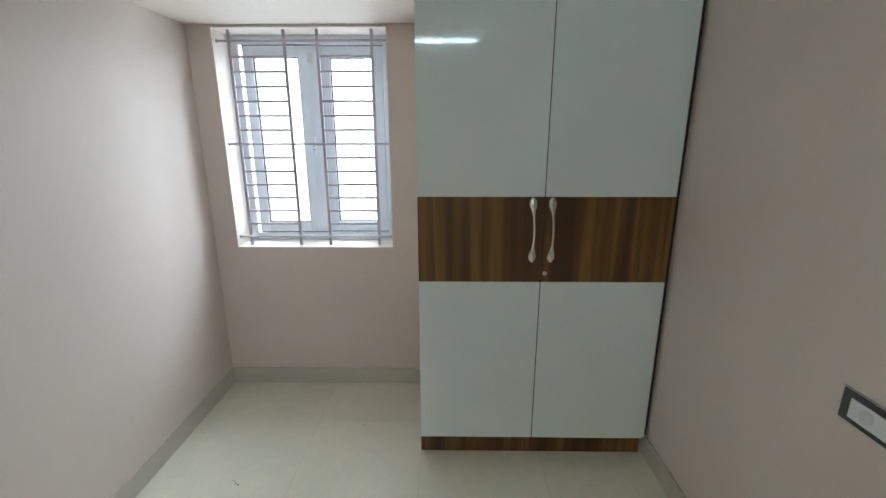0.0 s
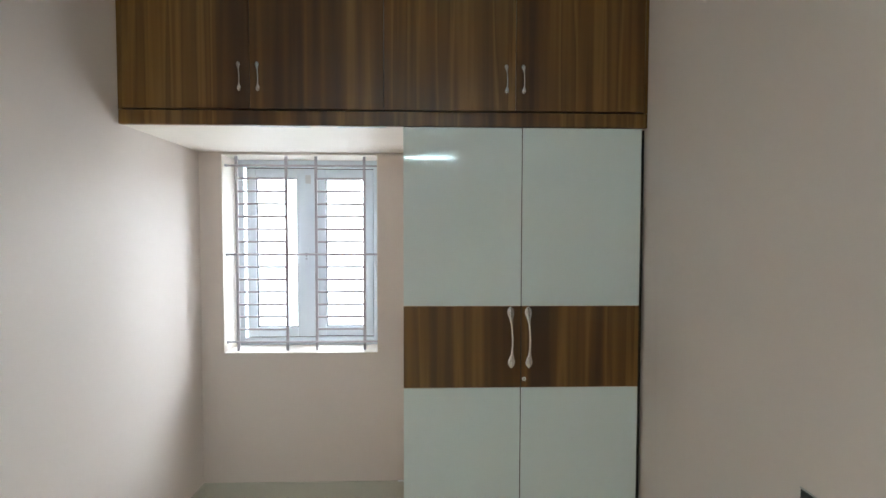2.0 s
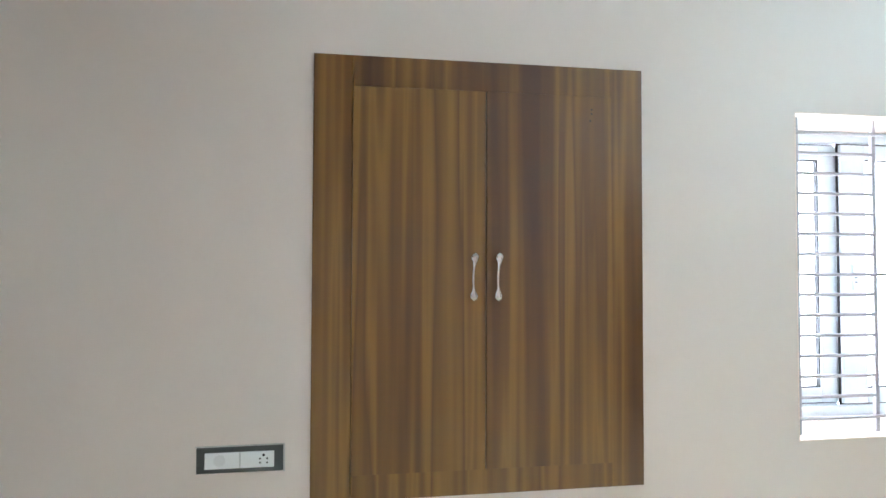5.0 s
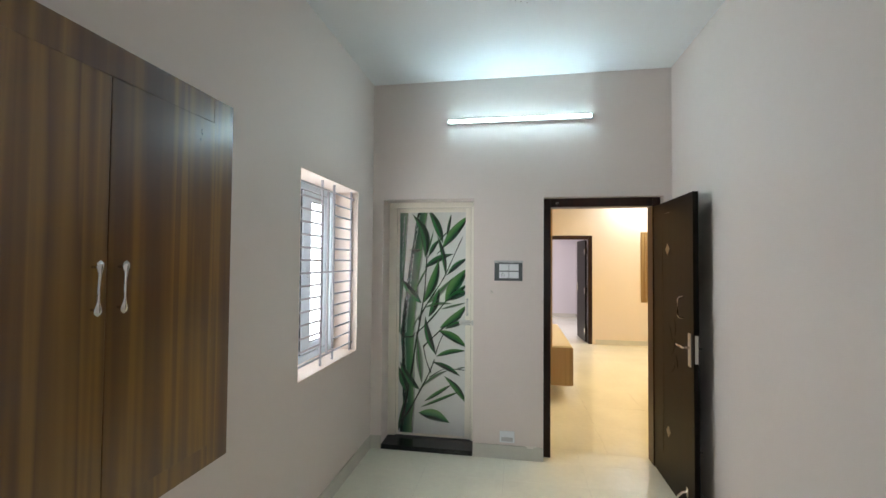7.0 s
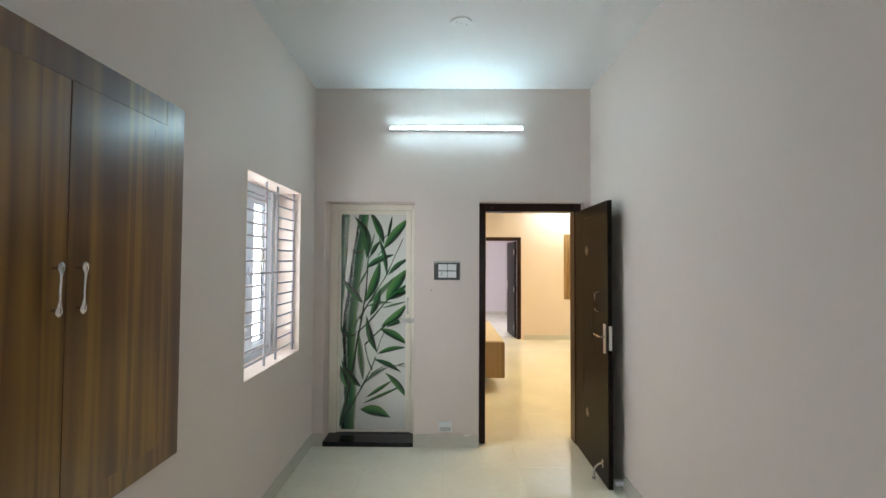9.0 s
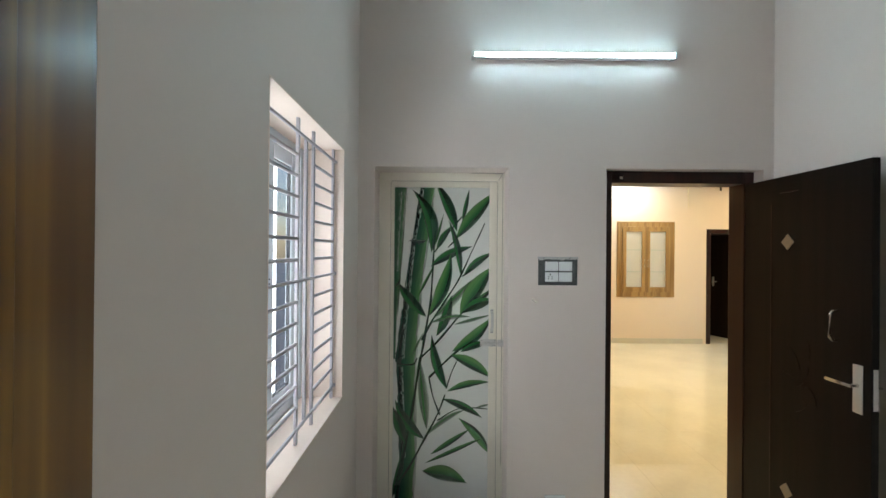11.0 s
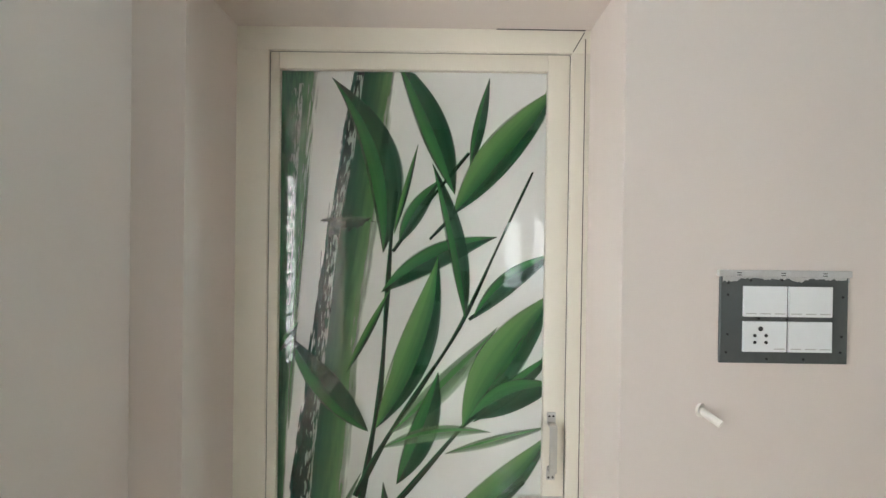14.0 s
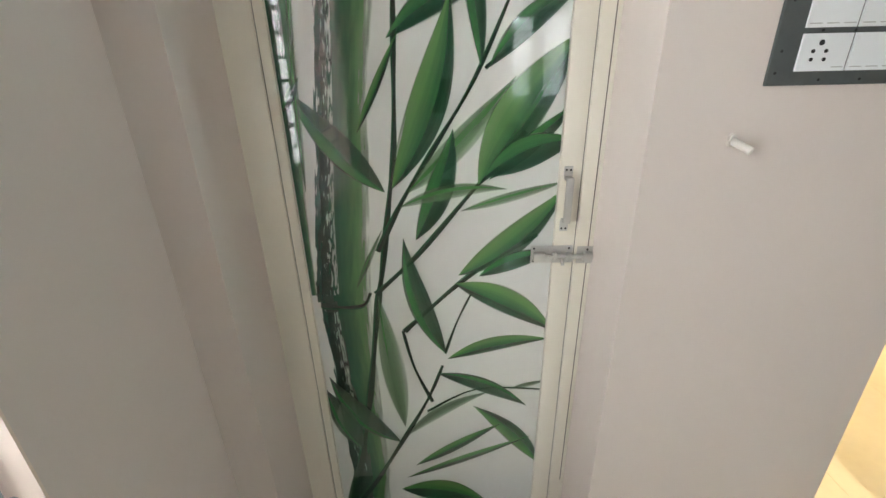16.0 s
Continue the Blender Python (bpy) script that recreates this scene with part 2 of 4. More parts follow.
def glass(name, colour):
    m = bpy.data.materials.new(name)
    m.use_nodes = True
    b = m.node_tree.nodes["Principled BSDF"]
    b.inputs["Base Color"].default_value = (*colour, 1)
    b.inputs["Roughness"].default_value, b.inputs["Transmission Weight"].default_value, b.inputs["IOR"].default_value = 0.0, 1.0, 1.1
    return m


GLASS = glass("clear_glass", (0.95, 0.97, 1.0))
# grey pane colours dim the sky lamps seen behind, more so in the east
GLASS_N = glass("dimmed_glass_north", (0.66, 0.67, 0.68))
GLASS_E = glass("dimmed_glass_east", (0.42, 0.425, 0.43))

LEAF_DARK = printed("ink_dark_green", [(0.0, (0.05, 0.17, 0.06, 0.4)), (0.05, (0.035, 0.14, 0.045, 0.88)), (0.2, (0.045, 0.16, 0.055, 0.9)), (0.5, (0.018, 0.088, 0.036, 0.94)), (0.8, (0.006, 0.042, 0.022, 0.96)), (0.95, (0.010, 0.06, 0.03, 0.9)), (1.0, (0.03, 0.10, 0.055, 0.4))], noisy=0.17, streak=(9, 0.6), detail=7)
LEAF_MID = printed("ink_mid_green", [(0.0, (0.15, 0.28, 0.11, 0.4)), (0.05, (0.12, 0.25, 0.085, 0.82)), (0.24, (0.10, 0.235, 0.075, 0.86)), (0.5, (0.04, 0.145, 0.047, 0.92)), (0.8, (0.008, 0.06, 0.026, 0.96)), (0.95, (0.012, 0.07, 0.032, 0.9)), (1.0, (0.03, 0.10, 0.05, 0.4))], noisy=0.17, streak=(9, 0.6), detail=7)
LEAF_PALE = printed("ink_pale_green", [(0.0, (0.17, 0.30, 0.14, 0.15)), (0.08, (0.13, 0.25, 0.11, 0.7)), (0.35, (0.06, 0.17, 0.06, 0.85)), (0.7, (0.10, 0.23, 0.09, 0.75)), (0.92, (0.2, 0.32, 0.18, 0.5)), (1.0, (0.26, 0.38, 0.23, 0.1))], noisy=0.12, streak=(9, 0.7), detail=6)
STEM_INK = printed("ink_stem", [(0.0, (0.015, 0.05, 0.025)), (0.5, (0.006, 0.02, 0.014)), (1.0, (0.03, 0.1, 0.05))])
CULM_INK = printed("ink_culm", [(0.0, (0.05, 0.12, 0.08, 0.0)), (0.03, (0.03, 0.09, 0.06, 0.0)), (0.045, (0.014, 0.055, 0.038, 1.0)), (0.15, (0.006, 0.036, 0.027, 1.0)), (0.24, (0.012, 0.055, 0.034, 0.98)), (0.42, (0.019, 0.078, 0.043, 0.97)), (0.62, (0.042, 0.130, 0.060, 0.94)), (0.80, (0.11, 0.24, 0.10, 0.85)), (0.93, (0.24, 0.37, 0.20, 0.5)), (1.0, (0.42, 0.5, 0.38, 0.0))], noisy=0.17, streak=(13, 2.0), detail=9)
CULM_PALE = printed("ink_culm_pale", [(0.0, (0.03, 0.12, 0.055, 1.0)), (0.25, (0.010, 0.055, 0.03, 1.0)), (0.38, (0.045, 0.14, 0.065, 1.0)), (0.44, (0.010, 0.06, 0.032, 1.0)), (0.58, (0.05, 0.15, 0.07, 0.93)), (0.8, (0.14, 0.27, 0.14, 0.75)), (1.0, (0.34, 0.43, 0.33, 0.0))], noisy=0.4, streak=(20, 3.0), detail=9)
INK_FLECK = printed("ink_fleck", [(0.0, (0.4, 0.44, 0.4, 0.0)), (0.84, (0.4, 0.44, 0.4, 0.0)), (0.88, (0.42, 0.46, 0.42, 0.85)), (1.0, (0.44, 0.48, 0.44, 0.85))], noisy=1.3, streak=(13, 6.5), detail=7)
INK_BLOT = printed("ink_blot", [(0.0, (0.02, 0.05, 0.04, 0.0)), (0.30, (0.02, 0.05, 0.04, 0.0)), (0.34, (0.012, 0.04, 0.03, 0.95)), (0.7, (0.02, 0.07, 0.045, 0.9)), (0.76, (0.3, 0.36, 0.3, 0.5)), (1.0, (0.3, 0.36, 0.3, 0.0))], noisy=0.5, streak=(4, 2.5), detail=8)

# ---- mesh helpers ----
ORIGIN = {}


def box(bm, a, b, r=0.0):
    """A box between two corners, its edges rounded by r."""
    made = bmesh.ops.create_cube(bm, size=1)["verts"]
    for v in made:
        v.co = [a[i] + (v.co[i] + 0.5) * (b[i] - a[i]) for i in range(3)]
    if r:
        bmesh.ops.bevel(bm, geom=list({e for v in made for e in v.link_edges}), offset=r, segments=2, affect="EDGES", profile=0.5)
    return bm


def boxes(*pairs, r=0.0):
    bm = bmesh.new()
    for a, b in pairs:
        box(bm, a, b, r)
    return bm


def rod(bm, a, b, r, n=10):
    """A capped round bar from a to b."""
    a, b = Vector(a), Vector(b)
    made = bmesh.ops.create_cone(bm, cap_ends=True, segments=n, radius1=r, radius2=r, depth=(b - a).length)["verts"]
    m = Matrix.Translation((a + b) / 2) @ (b - a).to_track_quat("Z", "Y").to_matrix().to_4x4()
    bmesh.ops.transform(bm, matrix=m, verts=made)
    return bm


def tube(bm, points, r, n=8):
    """A bent round bar through the points."""
    pts = [Vector(p) for p in points]
    rings = []
    for i, p in enumerate(pts):
        d = (pts[min(i + 1, len(pts) - 1)] - pts[max(i - 1, 0)]).normalized()
        q = d.to_track_quat("Z", "Y")
        rings.append([bm.verts.new(p + q @ Vector((r * math.cos(k * math.tau / n), r * math.sin(k * math.tau / n), 0))) for k in range(n)])
    for a, b in zip(rings, rings[1:]):
        for k in range(n):
            bm.faces.new((a[k], a[(k + 1) % n], b[(k + 1) % n], b[k]))
    bm.faces.new(rings[0][::-1])
    bm.faces.new(rings[-1])
    return bm


def thing(name, at, label, category, group=""):
    ob = new(name)
    ob.location = at
    ORIGIN[ob] = Vector(at)
    ob.empty_display_size = 0.1
    return tagged(ob, label, category, group)


def part(name, bm, material, parent=None, label="", smooth=False, kind=""):
    """Links a bmesh, drawn in world metres, as one mesh under a thing or a part."""
    me = bpy.data.meshes.new(name)
    at = ORIGIN.get(parent, Vector((0, 0, 0)))
    bmesh.ops.translate(bm, vec=-at, verts=bm.verts)
    bmesh.ops.recalc_face_normals(bm, faces=bm.faces)
    bm.to_mesh(me)
    bm.free()
    me.materials.append(material)
    if smooth:
        me.shade_smooth()
        me.set_sharp_from_angle(angle=radians(40))
    ob = new(name, me)
    ob.parent = parent
    ORIGIN[ob] = at
    return tagged(ob, label, kind=kind)


def build(name, bm, material):
    return part(name, bm, material, kind="structure")


# ---- large structure ----
W, N, T, H = 2.416, 4.945, 0.23, ROOM_H
NX0, NX1, NZ0, NZ1 = 0.133, 1.081, 0.918, 2.141  # north window opening
EY0, EY1, EZ0, EZ1 = 0.355, 1.278, 0.896, 2.133  # east window opening
BX0, BX1 = 1.537, 2.320  # bathroom doorway
MX0, MX1 = 0.060, 0.971  # room doorway
DZ = 2.12
FY = -5.20  # far wall of the living room

build("wall_west", boxes(((-T, -T, -0.2), (0, N + T, H))), PAINT)
build("wall_east", boxes(((W, -T, -0.2), (W + T, EY0, H)), ((W, EY1, -0.2), (W + T, N + T, H)), ((W, EY0, -0.2), (W + T, EY1, EZ0)), ((W, EY0, EZ1), (W + T, EY1, H))), PAINT)
build("wall_north", boxes(((0, N, -0.2), (NX0, N + T, H)), ((NX1, N, -0.2), (W, N + T, H)), ((NX0, N, -0.2), (NX1, N + T, NZ0)), ((NX0, N, NZ1), (NX1, N + T, H))), PAINT)
build("wall_south", boxes(((0, -T, 0), (MX0, 0, H)), ((MX1, -T, 0), (BX0, 0, H)), ((BX1, -T, 0), (W, 0, H)), ((MX0, -T, DZ), (MX1, 0, H)), ((BX0, -T, DZ), (BX1, 0, H))), PAINT)
build("ceiling", boxes(((-T, -T, H), (W + T, N + T, H + 0.15))), WHITE)
build("wall_bathroom", boxes(((BX0 - 0.1, -0.9, 0), (W, -0.85, DZ + 0.1))), DARKROOM)

# plaster linings of the two window openings
t = 0.004
build("trim_north_window", boxes(((NX0, N - 0.001, NZ0), (NX0 + t, N + 0.195, NZ1)), ((NX1 - t, N - 0.001, NZ0), (NX1, N + 0.195, NZ1)),
      ((NX0 + t, N - 0.001, NZ0), (NX1 - t, N + 0.195, NZ0 + t)), ((NX0 + t, N - 0.001, NZ1 - t), (NX1 - t, N + 0.195, NZ1))), REVEAL_W)
build("trim_east_window", boxes(((W - 0.001, EY0, EZ0), (W + 0.205, EY0 + t, EZ1)), ((W - 0.001, EY1 - t, EZ0), (W + 0.205, EY1, EZ1)),
      ((W - 0.001, EY0 + t, EZ0), (W + 0.205, EY1 - t, EZ0 + t)), ((W - 0.001, EY0 + t, EZ1 - t), (W + 0.205, EY1 - t, EZ1))), REVEAL_E)

# living room beyond the doorway
WX = -3.99
D2L, D2R, D2H = -0.29, 0.62, 2.11
D3L, D3R, D3H = -3.714, -2.784, 2.05
XY0, XY1 = -4.64, -3.2
build("wall_living_far", boxes(((WX, FY - T, 0), (D3L, FY, 3)), ((D3R, FY - T, 0), (D2L, FY, 3)), ((D2R, FY - T, 0), (1.15, FY, 3)), ((D3L, FY - T, D3H), (D3R, FY, 3)), ((D2L, FY - T, D2H), (D2R, FY, 3))), LIVING)
build("wall_living_east", boxes(((0.96, FY, 0), (1.15, -T, 3))), LIVING)
build("wall_living_west", boxes(((WX - T, FY - T, 0), (WX, XY0, 3)), ((WX - T, XY1, 0), (WX, -T, 3)), ((WX - T, XY0, 2.03), (WX, XY1, 3))), LIVING)
build("wall_living_north", boxes(((WX - T, -T, 0), (-T, -T + 0.2, 3)), ((-T, -T - 0.006, 0), (MX0, -T, 3)), ((MX1, -T - 0.006, 0), (1.15, -T, 3)), ((MX0, -T - 0.006, DZ), (MX1, -T, 3))), LIVING)
build("ceiling_living", boxes(((WX - T, FY - T, 3.0), (1.15, -T, 3.1))), WHITE)
SOF = 2.83
SX0, SX1, SY0, SY1 = -2.88, 0.1, -4.05, -1.2
build("ceiling_living_soffit", boxes(((WX, FY, SOF), (0.96, SY0, SOF + 0.06)), ((WX, SY1, SOF), (0.96, -T - 0.006, SOF + 0.06)), ((WX, SY0, SOF), (SX0, SY1, SOF + 0.06)), ((SX1, SY0, SOF), (0.96, SY1, SOF + 0.06))), WHITE)
build("trim_ceiling_beam", boxes(((SX0, SY0, SOF - 0.02), (SX1, SY0 + 0.09, SOF + 0.17)), ((SX0, SY1 - 0.09, SOF - 0.02), (SX1, SY1, SOF + 0.17)),
      ((SX0, SY0 + 0.09, SOF - 0.02), (SX0 + 0.09, SY1 - 0.09, SOF + 0.17)), ((SX1 - 0.09, SY0 + 0.09, SOF - 0.02), (SX1, SY1 - 0.09, SOF + 0.17)), r=0.008), WENGE_RED)
build("trim_warm_strip", boxes(((SX0 - 0.012, SY0 - 0.012, SOF - 0.006), (SX1, SY0 - 0.002, SOF - 0.001)), ((SX0 - 0.012, SY0, SOF - 0.006), (SX0 - 0.002, SY1, SOF - 0.001))), STRIP)

# room past the second doorway and the dark one past the third
build("wall_far_room", boxes(((-0.65, -9.5, 0), (-0.55, FY - T, 3)), ((-0.55, -9.5, 0), (2.2, -9.4, 3)), ((2.1, -9.4, 0), (2.2, FY - T, 3)), ((-0.65, -9.5, 3), (2.2, FY - T, 3.1))), LILAC)
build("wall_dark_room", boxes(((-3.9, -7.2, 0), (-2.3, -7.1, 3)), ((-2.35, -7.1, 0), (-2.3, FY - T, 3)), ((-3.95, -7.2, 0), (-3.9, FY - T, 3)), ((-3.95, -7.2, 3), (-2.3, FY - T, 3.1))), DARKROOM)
build("wall_dark_room_dado", boxes(((-3.9, -7.1, 0), (-2.35, -7.09, 0.95))), LILAC)
build("floor_far_rooms", boxes(((-3.95, -9.5, -0.2), (2.2, FY - T, 0))), TILE)
build("floor", boxes(((-T, -T, -0.2), (W + T, N + T, -0.0015)), ((WX - T, FY - T, -0.2), (1.15, -T, -0.0015))), GROUT)

# skirting
SK = 0.108
def skirt(name, *pairs):
    build(name, boxes(*pairs, r=0.0015), SKIRT)


skirt("baseboard_west", ((0, 0, 0), (0.01, N, SK)))
skirt("baseboard_east", ((W - 0.01, 0, 0), (W, 4.34, SK)))
skirt("baseboard_north", ((0.01, N - 0.01, 0), (1.28, N, SK)))
skirt("baseboard_south", ((MX1, 0, 0), (BX0, 0.01, SK)), ((BX1, 0, 0), (W - 0.01, 0.01, SK)), ((0.01, 0, 0), (MX0, 0.01, SK)))
skirt("baseboard_living", ((D3R + 0.06, FY, 0), (D2L - 0.06, FY + 0.01, 0.09)), ((WX, FY, 0), (D3L - 0.06, FY + 0.01, 0.09)), ((0.95, FY, 0), (0.96, -0.3, 0.09)), ((WX, -2.9, 0), (WX + 0.01, -0.3, 0.09)))
skirt("baseboard_far_room", ((-0.55, -9.4, 0), (-0.54, FY - T, 0.09)), ((-0.54, -9.4, 0), (2.1, -9.39, 0.09)))
build("door_threshold", boxes(((BX0 + 0.002, -0.23, 0), (BX1 - 0.002, 0.012, 0.04)), r=0.003), GRANITE)

# ground and sheets outside the entrance
build("ground", boxes(((-40, -60, -0.25), (60, 60, -0.205))), STONE)
build("pavement_entrance", boxes(((-7, -6, -0.2), (WX - T, -1, -0.02))), STONE)
bm = bmesh.new()
cols = 60
grid = [[bm.verts.new((-5.75 + 0.04 * math.sin(i * 0.9) + 0.03 * math.sin(i * 0.37 + j), -6.0 + i * 0.085, -0.02 + j * 0.165 + (0.03 * math.sin(i * 0.3) if j == 8 else 0))) for j in range(9)] for i in range(cols)]
for i in range(cols - 1):
    for j in range(8):
        bm.faces.new((grid[i][j], grid[i + 1][j], grid[i + 1][j + 1], grid[i][j + 1]))
net = thing("shade_net", (-5.75, -3.5, -0.02), "bright green shade net hung in folds outside the entrance", "net")
ob = part("net_cloth", bm, NET, net, smooth=True)
build("backdrop_building", boxes(((-7.0, -9, -0.2), (-6.9, 1, 5))), SHEET)

# ---- windows ----


def window(name, origin, right, out, w, h, glazing, sashes, label):
    """A two-sash window in white plastic. origin: its lower corner; right: along it; out: through the wall."""
    R, O, U = Vector(right), Vector(out), Vector((0, 0, 1))
    o = Vector(origin)

    def bx(bm, u0, u1, z0, z1, d0, d1, r=0.003):
        p, q = o + R * u0 + U * z0 + O * d0, o + R * u1 + U * z1 + O * d1
        box(bm, [min(a, b) for a, b in zip(p, q)], [max(a, b) for a, b in zip(p, q)], r)

    def ring(u0, u1, z0, z1, s, d0, d1, r=0.003):
        bm = bmesh.new()
        bx(bm, u0, u0 + s, z0, z1, d0, d1, r)
        bx(bm, u1 - s, u1, z0, z1, d0, d1, r)
        bx(bm, u0 + s, u1 - s, z0, z0 + s, d0, d1, r)
        bx(bm, u0 + s, u1 - s, z1 - s, z1, d0, d1, r)
        return bm

    root = tagged(new(name), label, kind="structure")
    root.location = o
    ORIGIN[root] = o
    f = 0.048
    bm = ring(0, w, 0, h, f, 0, 0.065)
    if sashes[0][0] > f + 0.02:
        bx(bm, f, sashes[0][0] - 0.002, f, h - f, 0.012, 0.06)
    part("window_frame", bm, UPVC, root, smooth=True)
    for k, (a, b, sl, sr) in enumerate(sashes):
        d = -0.004 if k == 0 else 0.022
        part("gasket", ring(a + 0.001, b - 0.001, f + 0.001, h - f - 0.001, 0.006, d + 0.012, d + 0.018, 0), GASKET, root)
        bm = bmesh.new()
        bx(bm, a + 0.007, a + sl, f + 0.007, h - f - 0.007, d, d + 0.03, 0.004)
        bx(bm, b - sr, b - 0.007, f + 0.007, h - f - 0.007, d, d + 0.03, 0.004)
        bx(bm, a + sl, b - sr, f + 0.007, f + 0.07, d, d + 0.03, 0.004)
        bx(bm, a + sl, b - sr, h - f - 0.07, h - f - 0.007, d, d + 0.03, 0.004)
        sash = part("sash", bm, UPVC, root, smooth=True)
        seal = boxes()
        bx(seal, a + sl, a + sl + 0.005, f + 0.07, h - f - 0.07, d + 0.008, d + 0.025, 0)
        bx(seal, b - sr - 0.005, b - sr, f + 0.07, h - f - 0.07, d + 0.008, d + 0.025, 0)
        bx(seal, a + sl + 0.005, b - sr - 0.005, f + 0.07, f + 0.075, d + 0.008, d + 0.025, 0)
        bx(seal, a + sl + 0.005, b - sr - 0.005, h - f - 0.075, h - f - 0.07, d + 0.008, d + 0.025, 0)
        part("glazing_seal", seal, GASKET, sash)
        bm = bmesh.new()
        bx(bm, a + sl + 0.001, b - sr - 0.001, f + 0.071, h - f - 0.071, d + 0.014, d + 0.019, 0)
        pane = part("pane", bm, glazing, sash)
        pane.visible_shadow = False
        if k == 0:
            hu = b - sr / 2
            bm = bmesh.new()
            bx(bm, hu - 0.013, hu + 0.013, h * 0.44, h * 0.53, -0.012, -0.0045, 0.004)
            part("latch", bm, UPVC, sash, smooth=True)
            bm = bmesh.new()
            for z in (0.47, 0.485, 0.50):
                bx(bm, hu - 0.006, hu + 0.006, h * z - 0.002, h * z + 0.002, -0.0135, -0.0122, 0)
            part("latch_mark", bm, GASKET, sash)
    return root


north = window("window_north", (NX0 + 0.004, N + 0.190, NZ0 + 0.004), (1, 0, 0), (0, 1, 0), NX1 - NX0 - 0.008, NZ1 - NZ0 - 0.008, GLASS_N, ((0.065, 0.515, 0.064, 0.12), (0.495, 0.895, 0.079, 0.07)), "white plastic sliding window, closed, bright daylight behind")
part("sticker", boxes(((NX0 + 0.455, N + 0.1835, 1.985), (NX0 + 0.490, N + 0.1845, 2.04)), r=0), FAINT, north, "faded grey sticker on the sash")
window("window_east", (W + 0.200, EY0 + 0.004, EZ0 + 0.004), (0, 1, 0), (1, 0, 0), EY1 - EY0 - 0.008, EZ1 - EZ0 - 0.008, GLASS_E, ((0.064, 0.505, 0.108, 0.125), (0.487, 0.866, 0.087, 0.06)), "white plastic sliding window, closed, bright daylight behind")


def grille(name, origin, right, out, w, h, posts, levels, low, label):
    """Welded bars in a window opening: four posts, rungs between each pair, three long bars set into the plaster."""
    R, O, U, o = Vector(right), Vector(out), Vector((0, 0, 1)), Vector(origin)
    root = thing(name, o, label, "window grille", "window grilles")
    for k, u in enumerate(posts):
        bm = bmesh.new()
        z0, z1 = (0.003, h - 0.003) if k < 4 else (low - 0.004, levels[1] + 0.004)
        p, q = o + R * (u - 0.0085) + U * z0 - O * 0.006, o + R * (u + 0.0085) + U * z1 + O * 0.006
        box(bm, [min(a, b) for a, b in zip(p, q)], [max(a, b) for a, b in zip(p, q)], 0.002)
        part("post", bm, GRILL, root)
    for k in range(15):
        z = low + (levels[1] - low) / 14 * k
        if k in (0, 7, 14):
            bm = rod(bmesh.new(), o + R * 0.006 + U * z - O * 0.009, o + R * (w - 0.006) + U * z - O * 0.009, 0.0065)
            rod(bm, o + R * 0.004 + U * z - O * 0.009, o + R * 0.014 + U * z - O * 0.009, 0.009)
            part("long_bar", bm, GRILL, root)
        else:
            for a, b in ((0, 1), (2, 3)):
                bm = rod(bmesh.new(), o + R * posts[a] + U * z, o + R * posts[b] + U * z, 0.0068)
                part("rung", bm, GRILL, root)
    return root


grille("window_grille", (NX0, N + 0.05, NZ0), (1, 0, 0), (0, 1, 0), NX1 - NX0, NZ1 - NZ0, (0.070, 0.375, 0.559, 0.858), (0, 2.078 - NZ0), 0.979 - NZ0, "mauve-grey steel bar grille in the white-plastered window by the wardrobe")
grille("window_grille", (W + 0.05, EY0, EZ0), (0, 1, 0), (1, 0, 0), EY1 - EY0, EZ1 - EZ0, (0.018, 0.340, 0.530, 0.87, 0.435), (0, 2.07 - EZ0), 0.962 - EZ0, "mauve-grey steel bar grille in the peach-plastered window opening")


# ---- wardrobe, loft, cupboard ----


def spoon_handle(parent, top, length, out, side, big=1.0, label="satin nickel handle with spoon-shaped ends", lift=0.0):
    """A pull that hangs down from top: broad rounded ends, a thin waist, bowed off the door."""
    O, S, top = Vector(out), Vector(side), Vector(top)
    bm, rings, n, k = bmesh.new(), [], 22, 10
    for i in range(n + 1):
        s = i / n
        e = min(s, 1 - s) * 2
        bulb = math.exp(-((e - 0.2) / 0.2) ** 2)
        cap = min(1.0, math.sqrt(max(e, 0.0) / 0.09 + 0.01))
        hw = (0.0035 + 0.0075 * bulb) * cap * big
        ht = (0.003 + 0.0012 * bulb) * cap * big
        away = (0.012 + 0.004 * math.sin(math.pi * s)) * big + lift
        sway = -0.0022 * big * (math.cos(2 * math.pi * s) + 0.8 * math.cos(math.pi * s))
        c = top - Vector((0, 0, length * s)) + O * away + S * sway
        rings.append([bm.verts.new(c + S * hw * math.cos(a * math.tau / k) + O * ht * math.sin(a * math.tau / k)) for a in range(k)])
    for a, b in zip(rings, rings[1:]):
        for j in range(k):
            bm.faces.new((a[j], a[(j + 1) % k], b[(j + 1) % k], b[j]))
    bm.faces.new(rings[0])
    bm.faces.new(rings[-1])
    for s in (0.12, 0.88):
        c = top - Vector((0, 0, length * s))
        rod(bm, c, c + O * (0.013 * big + lift), 0.0035 * big, 8)
    return part("handle", bm, STEEL, parent, label, smooth=True)


WF = 4.275  # plane of the wardrobe's doors
root = thing("wardrobe", (1.85, 4.55, 0), "two-door glossy white wardrobe with a walnut band and walnut plinth", "wardrobe")
part("side_panel", boxes(((1.285, WF + 0.019, 0.115), (1.303, N - 0.012, 2.147)), r=0.001), EDGE, root, "beige laminate side panel")
part("side_panel", boxes(((2.369, WF + 0.019, 0.115), (2.387, N - 0.012, 2.147)), r=0.001), EDGE, root)
